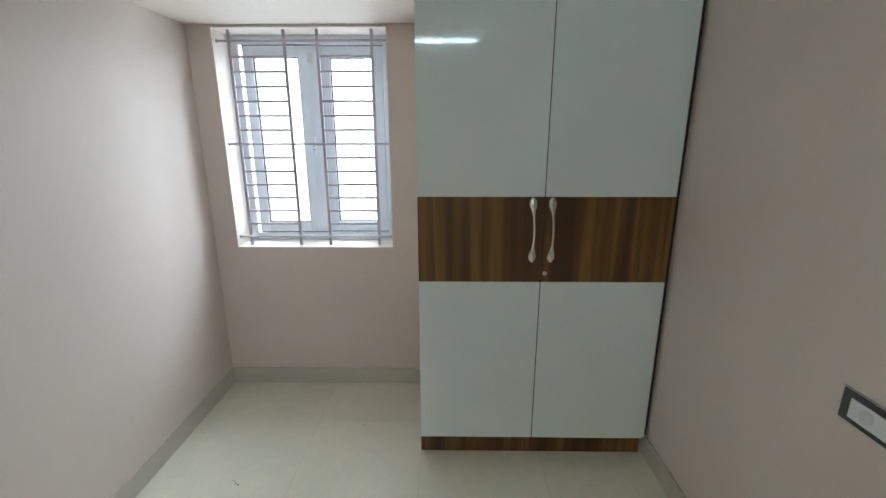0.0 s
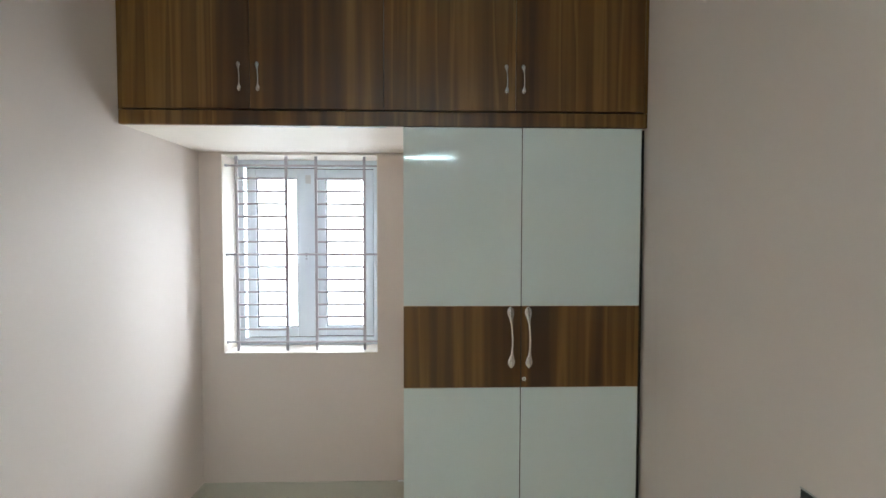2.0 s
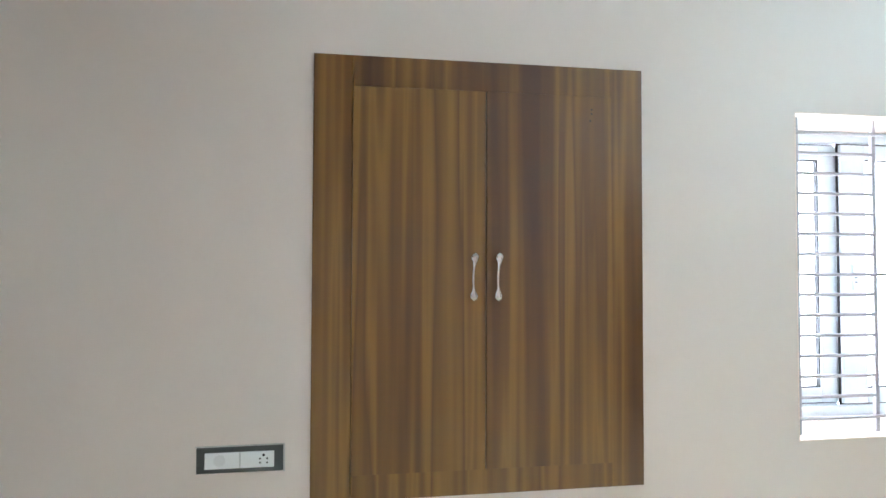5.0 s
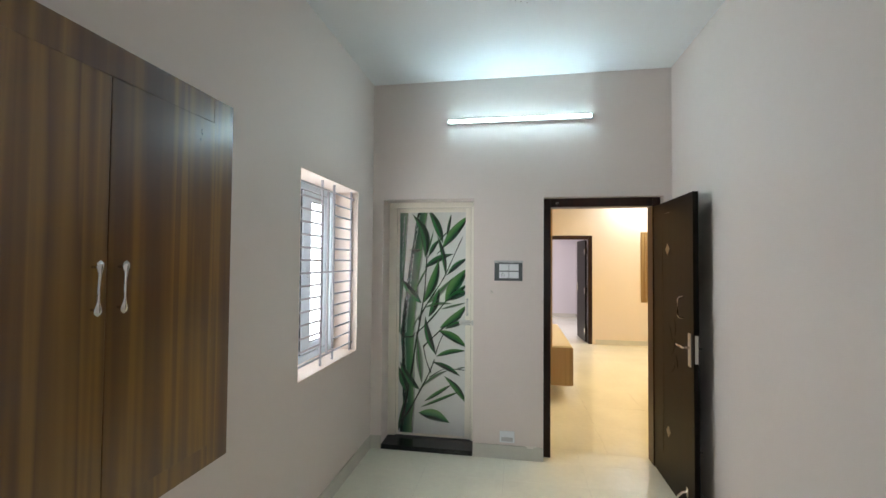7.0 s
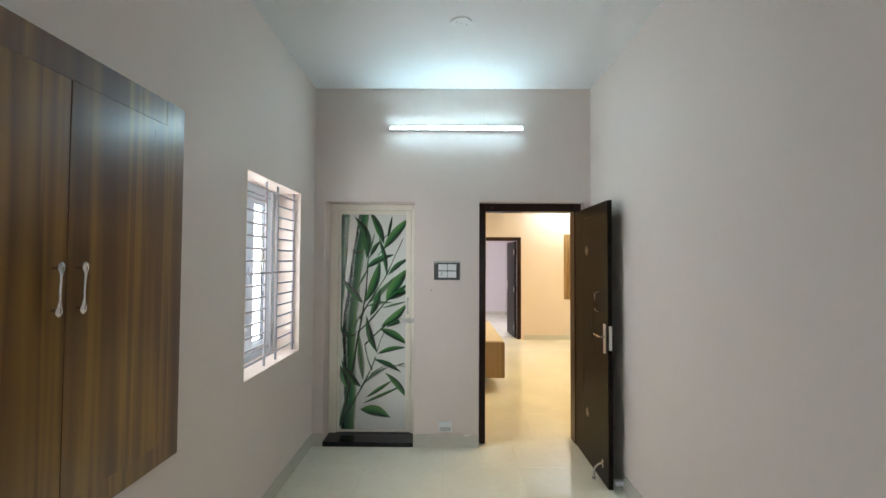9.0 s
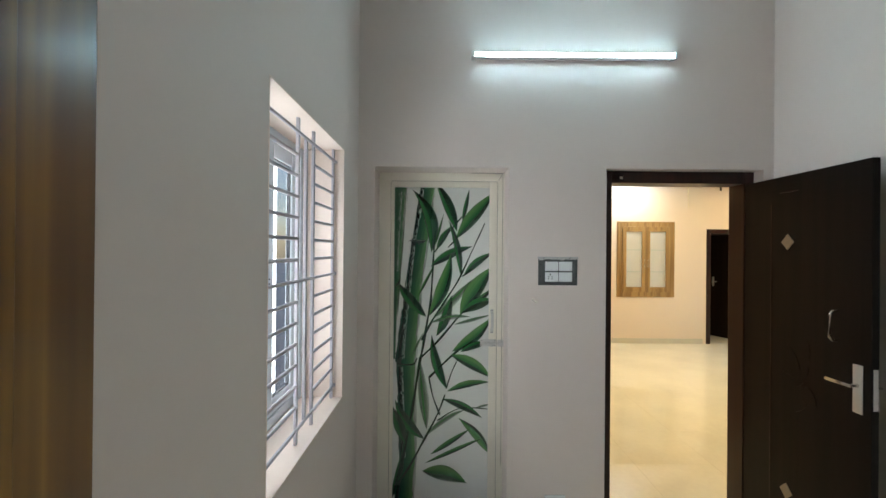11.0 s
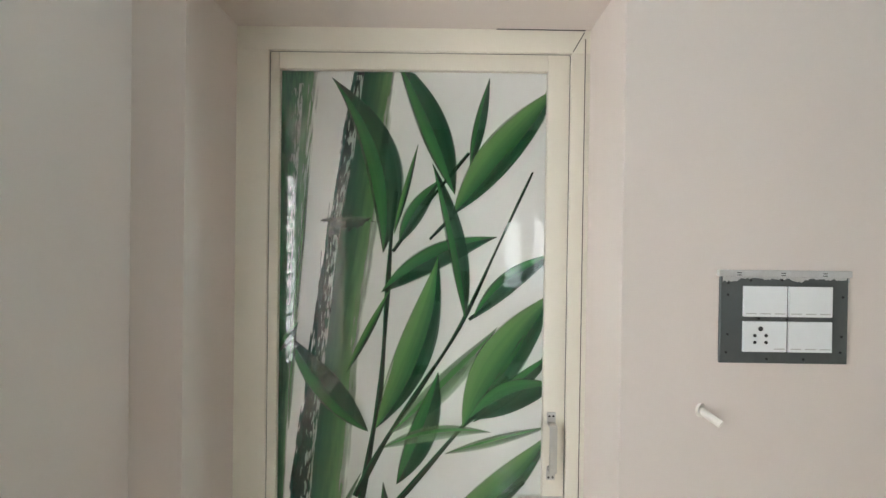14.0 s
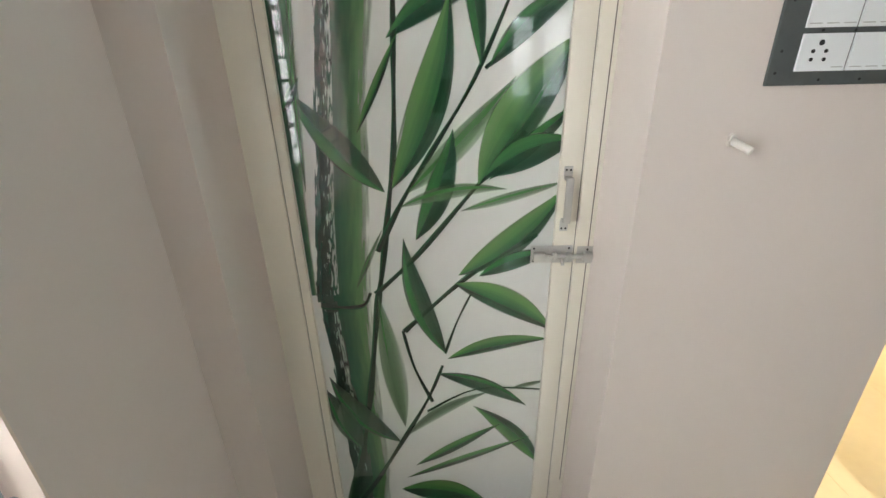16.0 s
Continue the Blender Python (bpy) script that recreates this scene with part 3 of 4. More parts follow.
part("carcass", boxes(((1.304, WF + 0.03, 0.12), (2.368, N - 0.014, 0.14)), ((1.304, WF + 0.03, 2.12), (2.368, N - 0.014, 2.145)), ((1.304, N - 0.024, 0.14), (2.368, N - 0.014, 2.12)), ((1.821, WF + 0.03, 0.14), (1.839, N - 0.024, 2.12))), BLACKGAP, root)
part("plinth", boxes(((1.278, 4.318, 0), (2.390, 4.336, 0.113)), r=0.001), WALNUT, root, "walnut plinth")
# dark strip stands in for the shade between wardrobe and wall
part("filler", boxes(((2.390, WF + 0.03, 0.115), (2.415, WF + 0.045, 2.147))), BLACKGAP, root, "dark strip painting the shaded gap against the wall")
for x0, x1, hx in ((1.282, 1.8285, 1.784), (1.8325, 2.388, 1.866)):
    door = part("door", boxes(((x0 + 0.001, WF + 0.004, 0.121), (x1 - 0.001, WF + 0.018, 2.143))), EDGE, root)
    part("upper_panel", boxes(((x0, WF - 0.001, 1.322), (x1, WF + 0.003, 2.146)), r=0.0012), GLOSSY, door, "glossy white laminate panel")
    part("middle_band", boxes(((x0, WF - 0.001, 0.937), (x1, WF + 0.003, 1.320)), r=0.001), WALNUT, door, "walnut laminate band")
    part("lower_panel", boxes(((x0, WF - 0.001, 0.118), (x1, WF + 0.003, 0.935)), r=0.0012), GLOSSY, door, "glossy white laminate panel")
    spoon_handle(door, (hx, WF, 1.322), 0.29, (0, -1, 0), (1, 0, 0), 1.55)
part("seam_strip", boxes(((1.8287, WF + 0.0005, 0.12), (1.8323, WF + 0.018, 2.145))), BLACKGAP, root, "dark seam between the doors")
bm = rod(bmesh.new(), (1.847, WF - 0.0045, 0.977), (1.847, WF - 0.001, 0.977), 0.0095, 20)
lock = part("lock", bm, STEELP, root, "round steel cam lock", smooth=True)
part("keyhole", boxes(((1.846, WF - 0.0055, 0.973), (1.848, WF - 0.0048, 0.981))), HOLE, lock)

root = thing("loft_cabinet", (1.2, 4.55, 2.150), "four-door walnut laminate loft cabinet above the wardrobe and window", "cabinet")
part("soffit", boxes(((0.002, WF + 0.022, 2.152), (2.412, N - 0.002, 2.21))), REVEAL_W, root, "white plastered slab under the loft")
part("rail", boxes(((0.003, WF - 0.001, 2.150), (2.413, WF + 0.02, 2.214)), r=0.0015), WALNUT, root, "walnut rail below the doors")
part("end_stile", boxes(((0.002, WF, 2.217), (0.018, WF + 0.02, H - 0.002))), WALNUT, root)
part("end_stile", boxes(((2.400, WF, 2.217), (2.414, WF + 0.02, H - 0.002))), WALNUT, root)
part("carcass", boxes(((0.003, WF + 0.03, 2.212), (2.413, WF + 0.045, H - 0.003))), BLACKGAP, root)
seams = (0.020, 0.589, 1.194, 1.798, 2.398)
for k in range(4):
    door = part("door", boxes(((seams[k] + 0.0015, WF - 0.002, 2.222), (seams[k + 1] - 0.0015, WF + 0.016, H - 0.004)), r=0.001), WALNUT, root, "plain walnut laminate door")
    hx = (0.546, 0.629, 1.756, 1.834)[k]
    spoon_handle(door, (hx, WF - 0.002, 2.430), 0.133, (0, -1, 0), (1, 0, 0), 0.85)
for x0, x1 in ((0.62, 0.86), (0.98, 1.2)):
    part("packing_strip", boxes(((x0, WF + 0.003, 2.144), (x1, WF + 0.02, 2.1495)), r=0.001), MODULE, root, "strip of white tape under the rail")

CY0, CY1, CZ0, CZ1 = 1.898, 3.047, 0.777, 2.252
root = thing("wall_cupboard", (W, 2.468, CZ0), "wall-mounted oak-brown laminate cupboard with two doors in a broad frame", "cupboard")
fx = W - 0.012
part("frame_stile", boxes(((fx, CY0, CZ0), (W, 2.015, CZ1)), r=0.0015), OAK, root, "laminate frame board")
part("frame_stile", boxes(((fx, 2.919, CZ0), (W, CY1, CZ1)), r=0.0015), OAK, root, "laminate frame board")
part("frame_rail", boxes(((fx, 2.015, 2.150), (W, 2.919, CZ1)), r=0.0015), OAK, root, "laminate frame board")
part("frame_rail", boxes(((fx, 2.015, CZ0), (W, 2.919, 0.861)), r=0.0015), OAK, root, "laminate frame board")
part("back_board", boxes(((W - 0.004, 2.015, 0.861), (W - 0.001, 2.919, 2.150))), BLACKGAP, root)
for y0, y1, hy in ((2.0160, 2.4669, 2.430), (2.4691, 2.9178, 2.514)):
    door = part("door", boxes(((W - 0.018, y0, 0.8625), (W - 0.006, y1, 2.1475)), r=0.0015), OAK, root, "laminate cupboard door")
    spoon_handle(door, (W - 0.018, hy, 1.593), 0.162, (-1, 0, 0), (0, 1, 0), 1.2, lift=0.008)
bm = bmesh.new()
for y, z in ((2.09, 2.10), (2.09, 2.085), (2.095, 2.06)):
    rod(bm, (W - 0.0195, y, z), (W - 0.0175, y, z), 0.0035, 8)
part("screw_mark", bm, HOLE, root, "dark screw marks near the top corner")

# ---- switches and sockets ----


def modules(root, plane, axis, u0, u1, z0, z1, cols, rows, flip, thick=0.004):
    """White switch modules in a grid on a wall. axis: the way the grid runs along the wall."""
    def bx(bm, a, b, lo, hi, d0, d1, r=0.0008):
        if axis == "x":
            box(bm, (a, plane + d0, lo), (b, plane + d1, hi), r)
        else:
            box(bm, (plane - d1, a, lo), (plane - d0, b, hi), r)

    def dot(bm, u, z, d, r):
        if axis == "x":
            rod(bm, (u, plane + d, z), (u, plane + d + 0.0008, z), r, 12)
        else:
            rod(bm, (plane - d - 0.0008, u, z), (plane - d, u, z), r, 12)

    cw, rh = (u1 - u0) / cols, (z1 - z0) / rows
    for c in range(cols):
        for r in range(rows):
            a, b = u0 + c * cw + 0.0018, u0 + (c + 1) * cw - 0.0018
            lo, hi = z0 + r * rh + (0.004 if rows > 1 else 0), z0 + (r + 1) * rh - (0.004 if rows > 1 else 0)
            bm = bmesh.new()
            bx(bm, a, b, lo, hi, 0.006, 0.006 + thick)
            first = c == (cols - 1 if flip else 0)
            socket = first and r == 0
            unit = part("socket" if socket else "switch_module", bm, MODULE, root, "white plastic socket outlet" if socket else "")
            d = 0.006 + thick
            s = -1 if axis == "x" else 1
            if socket:
                near = b if axis == "x" else a
                cu, cz = near + s * 0.030 if axis == "x" else near + 0.030, (lo + hi) / 2
                bm = bmesh.new()
                for du, dz, rr in ((0, 0.014, 0.0042), (-0.010, 0.002, 0.003), (0.010, 0.002, 0.003), (-0.010, -0.010, 0.003), (0.010, -0.010, 0.003)):
                    dot(bm, cu + du, cz + dz, d, rr)
                part("socket_holes", bm, HOLE, unit, "five dark socket holes")
            bm = bmesh.new()
            for j in range(3):
                if socket and j < 2:
                    continue
                q = a + (b - a) * (j + 0.5) / 3 if axis == "y" else b - (b - a) * (j + 0.5) / 3
                bx(bm, q - 0.009, q + 0.009, lo + 0.005, lo + 0.0065, d, d + 0.0008, 0)
            part("switch_marks", bm, MARK, unit, "small grey moulded marks")


root = thing("switch_board", (1.244, 0, 1.441), "unfinished grey switch board with four white modules beside the bathroom door", "switch board")
part("mounting_plate", boxes(((1.132, 0, 1.441), (1.358, 0.006, 1.594)), r=0.0015), PLATE, root, "grey mounting plate with plaster smears")
part("wall_box", boxes(((1.128, 0, 1.5945), (1.362, 0.009, 1.606)), ((1.128, 0, 1.585), (1.1315, 0.004, 1.594)), r=0.001), DUST, root, "pale rim of the wall box")
bm = bmesh.new()
rng = random.Random(5)
n = 60
edge = [(1.136 + 0.219 * k / n, 1.5925 - rng.uniform(0, 0.0035) - (0.005 if k > 52 or 20 < k < 27 else 0)) for k in range(n + 1)]
low = [bm.verts.new((x, 0.0066, z)) for x, z in edge]
top = [bm.verts.new((x, 0.0066, 1.5942)) for x, z in edge]
for k in range(n):
    bm.faces.new((low[k], low[k + 1], top[k + 1], top[k]))
part("plaster_smear", bm, DUST, root, "pale plaster smears along the top")
modules(root, 0, "x", 1.161, 1.321, 1.458, 1.582, 2, 2, True)
for x in (1.327, 1.250, 1.176):
    part("slot", boxes(((x - 0.004, 0.009, 1.5965), (x + 0.004, 0.0095, 1.5980)), ((x - 0.004, 0.009, 1.6005), (x + 0.004, 0.0095, 1.6020))), HOLE, root)
bm = bmesh.new()
for x, z in ((1.345, 1.583), (1.345, 1.562), (1.345, 1.492), (1.347, 1.46), (1.142, 1.56), (1.143, 1.49), (1.145, 1.462), (1.24, 1.5195), (1.24, 1.527), (1.29, 1.5205), (1.2, 1.5265), (1.275, 1.449), (1.21, 1.449), (1.25, 1.589), (1.305, 1.588)):
    part("screw_hole", rod(bmesh.new(), (x, 0.006, z), (x, 0.0068, z), 0.0022, 10), HOLE, root)

root.location += Vector((0.007, 0, -0.003))

root = thing("switch_board", (W, 3.24, 0.942), "low dark grey switch board with a white socket beside the cupboard", "switch board")
part("mounting_plate", boxes(((W - 0.006, 3.106, 0.942), (W, 3.372, 1.023)), r=0.0015), PLATE, root, "dark grey mounting plate")
part("wall_box", boxes(((W - 0.004, 3.101, 0.938), (W, 3.105, 1.027)), ((W - 0.004, 3.105, 1.0235), (W, 3.377, 1.027)), r=0.0005), DUST, root, "pale rim of the wall box")
for y0, y1 in ((3.133, 3.237), (3.239, 3.345)):
    unit = part("switch_module" if y0 > 3.2 else "socket", boxes(((W - 0.010, y0, 0.957), (W - 0.006, y1, 1.008)), r=0.0008), MODULE, root)
    bm = bmesh.new()
    if y0 < 3.2:
        for dy, dz, rr in ((0, 0.013, 0.0042), (-0.011, 0.002, 0.003), (0.011, 0.002, 0.003), (-0.011, -0.011, 0.003), (0.011, -0.011, 0.003)):
            rod(bm, (W - 0.0108, 3.165 + dy, 0.983 + dz), (W - 0.010, 3.165 + dy, 0.983 + dz), rr, 12)
        part("socket_holes", bm, HOLE, unit, "five dark socket holes")
    else:
        rod(bm, (W - 0.0112, 3.30, 0.983), (W - 0.010, 3.30, 0.983), 0.018, 24)
        part("dial", bm, FAINT, unit, "faint round dial", smooth=True)

root.location += Vector((0, 0.027, -0.055))

root = thing("socket_plate", (1.26, 0, 0.129), "small white blank wall plate just above the skirting", "wall plate")
part("plate", boxes(((1.198, 0, 0.131), (1.318, 0.011, 0.222)), r=0.003), MODULE, root)
part("cover", boxes(((1.212, 0.011, 0.142), (1.304, 0.014, 0.175)), r=0.002), DUST, root, "slightly greyer lower flap")
root = thing("plaster_patch", (1.07, 0.01, 0.1), "ragged white plaster smear on top of the skirting", "plaster")
part("patch", boxes(((1.03, 0.003, 0.1075), (1.11, 0.0115, 0.118)), ((1.05, 0.0102, 0.098), (1.10, 0.012, 0.109)), r=0.002), REVEAL_W, root)
root = thing("plaster_patch", (1.25, N - 0.01, 0.1), "ragged white plaster smear on top of the skirting by the wardrobe", "plaster")
part("patch", boxes(((1.20, N - 0.012, 0.105), (1.298, N - 0.002, 0.113)), r=0.002), MODULE, root)

root = thing("wall_peg", (1.394, 0, 1.347), "short white plastic pipe stub sticking out of the wall", "pipe stub")
bm = tube(bmesh.new(), ((1.394, 0.0, 1.352), (1.390, 0.014, 1.348), (1.381, 0.024, 1.342), (1.376, 0.031, 1.338)), 0.0068, 14)
part("stub", bm, PEG, root, smooth=True)
bm = rod(bmesh.new(), (1.395, 0, 1.352), (1.393, 0.004, 1.352), 0.012, 16)
part("collar", bm, REVEAL_W, root, smooth=True)

# ---- tube light and ceiling cover ----
root = thing("tube_light", (1.168, 0, 2.755), "glowing cool-white tube light on the wall above the doors", "tube light")
part("batten", boxes(((0.60, 0, 2.742), (1.737, 0.042, 2.770)), r=0.003), BATTEN, root, "white batten")
part("diffuser", rod(bmesh.new(), (0.600, 0.0425, 2.756), (1.737, 0.0425, 2.756), 0.0115, 20), GLOW, root, "glowing white diffuser", smooth=True)
part("end_cap", boxes(((0.580, 0.0, 2.738), (0.6, 0.056, 2.774)), r=0.004), BATTEN, root)
part("end_cap", boxes(((1.737, 0.0, 2.738), (1.757, 0.056, 2.774)), r=0.004), BATTEN, root)
root.location += Vector((0.008, 0, 0.003))
root = thing("ceiling_cover", (1.17, 1.06, H), "round white cover plate on the ceiling", "cover plate")
part("cover", rod(bmesh.new(), (1.17, 1.06, H - 0.012), (1.17, 1.06, H), 0.068, 40), WHITE, root, smooth=True)
bm = bmesh.new()
for x, y in ((1.20, 1.08), (1.135, 1.05), (1.17, 1.065)):
    part("screw", rod(bmesh.new(), (x, y, H - 0.0135), (x, y, H - 0.012), 0.004, 10), MARK, root)

# ---- bathroom door ----
PX, PY = 2.2165, -0.205  # the print's corner and its plane
PW, PZ0, PZ1 = 0.5975, 0.066, 2.029

root = tagged(new("door_bathroom"), "cream plastic bathroom door, closed, with a printed bamboo panel", kind="structure")
root.location = (1.9, -0.2, 0.04)
ORIGIN[root] = Vector(root.location)
FB = -0.189
part("door_frame", boxes(((BX0 - 0.03, FB - 0.055, 0.041), (1.568, FB, 2.069), ), ((2.240, FB - 0.055, 0.041), (BX1 + 0.03, FB, 2.069)), ((BX0 - 0.03, FB - 0.055, 2.069), (BX1 + 0.03, FB, DZ + 0.02)), r=0.0012), CREAM, root, "cream plastic door frame", smooth=True)
# dark strips stand in for the shaded gap round the leaf
part("door_seal", boxes(((1.5682, -0.23, 0.048), (1.5698, -0.1975, 2.0665)), ((2.2382, -0.23, 0.048), (2.2398, -0.1975, 2.0665)), ((1.5698, -0.23, 2.0671), (2.2382, -0.1975, 2.0688))), SCUFF_GAP, root, "thin dark strips painting the shade in the gap round the leaf")
part("shrinkage_crack", rod(bmesh.new(), (BX0 + 0.002, FB + 0.001, DZ - 0.0015), (1.735, FB + 0.001, DZ - 0.0005), 0.0011, 6), HOLE, root, "thin dark crack above the frame")
for x in (BX0 + 0.0015, BX1 - 0.0015):
    part("shrinkage_crack", rod(bmesh.new(), (x, FB + 0.001, 0.30), (x, FB + 0.001, 2.10), 0.0010, 6), SCUFF_GAP, root, "thin brown crack beside the frame")
bm = rod(bmesh.new(), (1.5655, FB + 0.0005, 2.0715), (BX0 + 0.004, FB + 0.0005, DZ - 0.006), 0.0009, 6)
part("mitre_joint", bm, HOLE, root, "thin dark mitre line")
leaf_ob = part("door_leaf", boxes(((1.571, -0.232, 0.048), (2.237, PY - 0.002, 2.066)), r=0.002), CREAM, root, "cream plastic door leaf")
part("leaf_border", boxes(((1.570, PY - 0.002, 0.048), (PX - PW - 0.001, PY + 0.010, 2.067)), ((PX + 0.001, PY - 0.002, 0.048), (2.238, PY + 0.010, 2.067)),
     ((PX - PW - 0.001, PY - 0.002, PZ1 + 0.001), (PX + 0.001, PY + 0.010, 2.067)), ((PX - PW - 0.001, PY - 0.002, 0.048), (PX + 0.001, PY + 0.010, PZ0 - 0.001)), r=0.0012), CREAM, leaf_ob, smooth=True)
part("printed_panel", boxes(((PX - PW, PY - 0.002, PZ0), (PX, PY, PZ1))), PAPER, leaf_ob, "glossy pale print ground")

layer = [0.0004]


def stroke(bm, rows):
    """A ribbon of ink from rows of (centre, half-width vector, along): the colour coordinate runs across it."""
    uv = bm.loops.layers.uv.active or bm.loops.layers.uv.new("ink")
    cols, made = 6, []
    layer[0] += 0.00006
    shift = layer[0] * 9000
    for (u, z), (hu, hz), v in rows:
        made.append([(bm.verts.new((PX - min(max(u + hu * (2 * c / cols - 1), 0.001), PW - 0.001), PY + layer[0], min(max(z + hz * (2 * c / cols - 1), PZ0 + 0.001), PZ1 - 0.001))), (c / cols, v + shift)) for c in range(cols + 1)])
    for a, b in zip(made, made[1:]):
        for c in range(cols):
            four = (a[c], a[c + 1], b[c + 1], b[c])
            f = bm.faces.new([p[0] for p in four])
            for loop, p in zip(f.loops, four):
                loop[uv].uv = p[1]


def leaf(u0, z0, u1, z1, width, bend, shade):
    """A bamboo leaf from its stalk to its tip; bend bows it to its right; shade picks dark, mid or pale ink."""
    a, b = Vector((u0, z0)), Vector((u1, z1))
    d = (b - a).normalized()
    right, length = Vector((d[1], -d[0])), (b - a).length
    rows, n = [], 24
    for i in range(n + 1):
        s = i / n
        w = 0.5 * width * 4.55 * (s ** 1.0) * ((1 - s) ** 1.18) + 0.0006
        c = a.lerp(b, s) + right * bend * length * 2.2 * s * (1 - s)
        rows.append((tuple(c), (right[0] * w, right[1] * w), s * length * 6))
    bm = bmesh.new()
    stroke(bm, rows)
    part("printed_leaf", bm, (LEAF_DARK, LEAF_MID, LEAF_PALE)[shade], leaf_ob)


def stem(w0, w1, *points):
    """A stalk drawn through the points, its width going from w0 to w1."""
    pts = [Vector(p) for p in points]
    fine = []
    for i in range(len(pts) - 1):
        p0, p1, p2, p3 = pts[max(i - 1, 0)], pts[i], pts[i + 1], pts[min(i + 2, len(pts) - 1)]
        for k in range(5):
            q = k / 5
            fine.append(0.5 * (2 * p1 + (p2 - p0) * q + (2 * p0 - 5 * p1 + 4 * p2 - p3) * q * q + (3 * p1 - p0 - 3 * p2 + p3) * q ** 3))
    fine.append(pts[-1])
    rows = []
    for i, c in enumerate(fine):
        d = (fine[min(i + 1, len(fine) - 1)] - fine[max(i - 1, 0)]).normalized()
        w = (1.0 + 0.22 * math.sin(i * 0.9)) * 1.15 * (w0 + (w1 - w0) * i / (len(fine) - 1))
        rows.append((tuple(c), (d[1] * w, -d[0] * w), i * 0.3))
    bm = bmesh.new()
    stroke(bm, rows)
    part("printed_stalk", bm, STEM_INK, leaf_ob)


def culm(which, *sections):
    """A thick cane from sections of (left edge, right edge, height)."""
    rows = []
    for (a0, b0, z0), (a1, b1, z1) in zip(sections, sections[1:]):
        for k in range(8):
            q = k / 8
            a, b = a0 + (a1 - a0) * q, b0 + (b1 - b0) * q
            rows.append((((a + b) / 2, z0 + (z1 - z0) * q), ((b - a) / 2, 0), (z0 + (z1 - z0) * q) * 5))
    a, b, z = sections[-1]
    rows.append((((a + b) / 2, z), ((b - a) / 2, 0), z * 5))
    bm = bmesh.new()
    stroke(bm, rows)
    part("printed_cane", bm, which, leaf_ob)



def cane_flecks(*sections):
    """Bare flecks left by a dry brush along a cane."""
    culm(INK_FLECK, *sections)


def blot(*points):
    """A ragged dark blot from (place, height, half-thickness) along the knot of a cane."""
    bm = bmesh.new()
    stroke(bm, [((u, z), (0, h), i * 0.7) for i, (u, z, h) in enumerate(points)])
    part("printed_knot", bm, INK_BLOT, leaf_ob)


culm(CULM_PALE, (0.001, 0.088, 2.028), (0.001, 0.062, 1.75), (0.001, 0.045, 1.5), (0.001, 0.022, 1.2), (0.001, 0.014, 0.95))
culm(CULM_INK, (0.158, 0.262, 2.028), (0.130, 0.238, 1.84), (0.104, 0.225, 1.69))
culm(CULM_INK, (0.102, 0.223, 1.692), (0.070, 0.185, 1.42), (0.034, 0.165, 1.15), (0.008, 0.150, 0.93))
culm(CULM_INK, (0.016, 0.150, 0.932), (0.030, 0.150, 0.6), (0.040, 0.158, 0.33), (0.004, 0.140, 0.068))
blot((0.092, 1.690, 0.004), (0.105, 1.692, 0.010), (0.125, 1.685, 0.020), (0.150, 1.682, 0.026), (0.175, 1.684, 0.022), (0.195, 1.692, 0.010), (0.205, 1.698, 0.003))
cane_flecks((0.135, 0.185, 2.02), (0.112, 0.165, 1.84), (0.098, 0.135, 1.70))
cane_flecks((0.092, 0.132, 1.66), (0.066, 0.110, 1.42), (0.032, 0.082, 1.15), (0.010, 0.070, 0.95))
cane_flecks((0.020, 0.062, 0.90), (0.032, 0.074, 0.60), (0.03, 0.085, 0.33))
cane_flecks((0.004, 0.05, 2.0), (0.003, 0.036, 1.75), (0.003, 0.025, 1.5))
stem(0.007, 0.003, (0.020, 0.921), (0.070, 0.913), (0.128, 0.918), (0.150, 0.955))
stem(0.0035, 0.009, (0.262, 1.76), (0.252, 1.66), (0.243, 1.50), (0.232, 1.317), (0.214, 1.20), (0.183, 1.01), (0.165, 0.92), (0.132, 0.70), (0.100, 0.52), (0.058, 0.308), (0.010, 0.150))
stem(0.002, 0.006, (0.569, 1.807), (0.496, 1.646), (0.409, 1.455), (0.323, 1.318), (0.245, 1.196), (0.177, 1.068))
stem(0.004, 0.006, (0.520, 1.345), (0.415, 1.226), (0.271, 1.055), (0.163, 0.951))
stem(0.004, 0.006, (0.560, 1.105), (0.473, 1.051), (0.38, 0.984), (0.229, 0.838))
stem(0.003, 0.008, (0.327, 0.726), (0.281, 0.605), (0.197, 0.441), (0.105, 0.273), (0.02, 0.154))
stem(0.003, 0.003, (0.425, 1.848), (0.337, 1.739), (0.256, 1.624))
stem(0.003, 0.003, (0.388, 1.704), (0.339, 1.653))
stem(0.003, 0.004, (0.225, 0.84), (0.25, 0.72), (0.296, 0.600))
stem(0.002, 0.003, (0.606, 0.640), (0.42, 0.643), (0.28, 0.565))
stem(0.003, 0.002, (0.335, 0.766), (0.365, 0.86), (0.402, 0.945))
stem(0.003, 0.003, (0.430, 1.472), (0.452, 1.49), (0.480, 1.51))
leaf(0.234, 1.621, 0.114, 2.014, 0.080, 0.25, 0)
leaf(0.394, 1.755, 0.256, 2.067, 0.065, 0.08, 0)
leaf(0.428, 1.813, 0.469, 2.016, 0.026, 0, 0)
leaf(0.390, 1.709, 0.640, 2.009, 0.080, -0.05, 1)
leaf(0.258, 1.664, 0.310, 1.866, 0.013, 0, 1)
leaf(0.270, 1.643, 0.361, 1.788, 0.041, -0.08, 0)
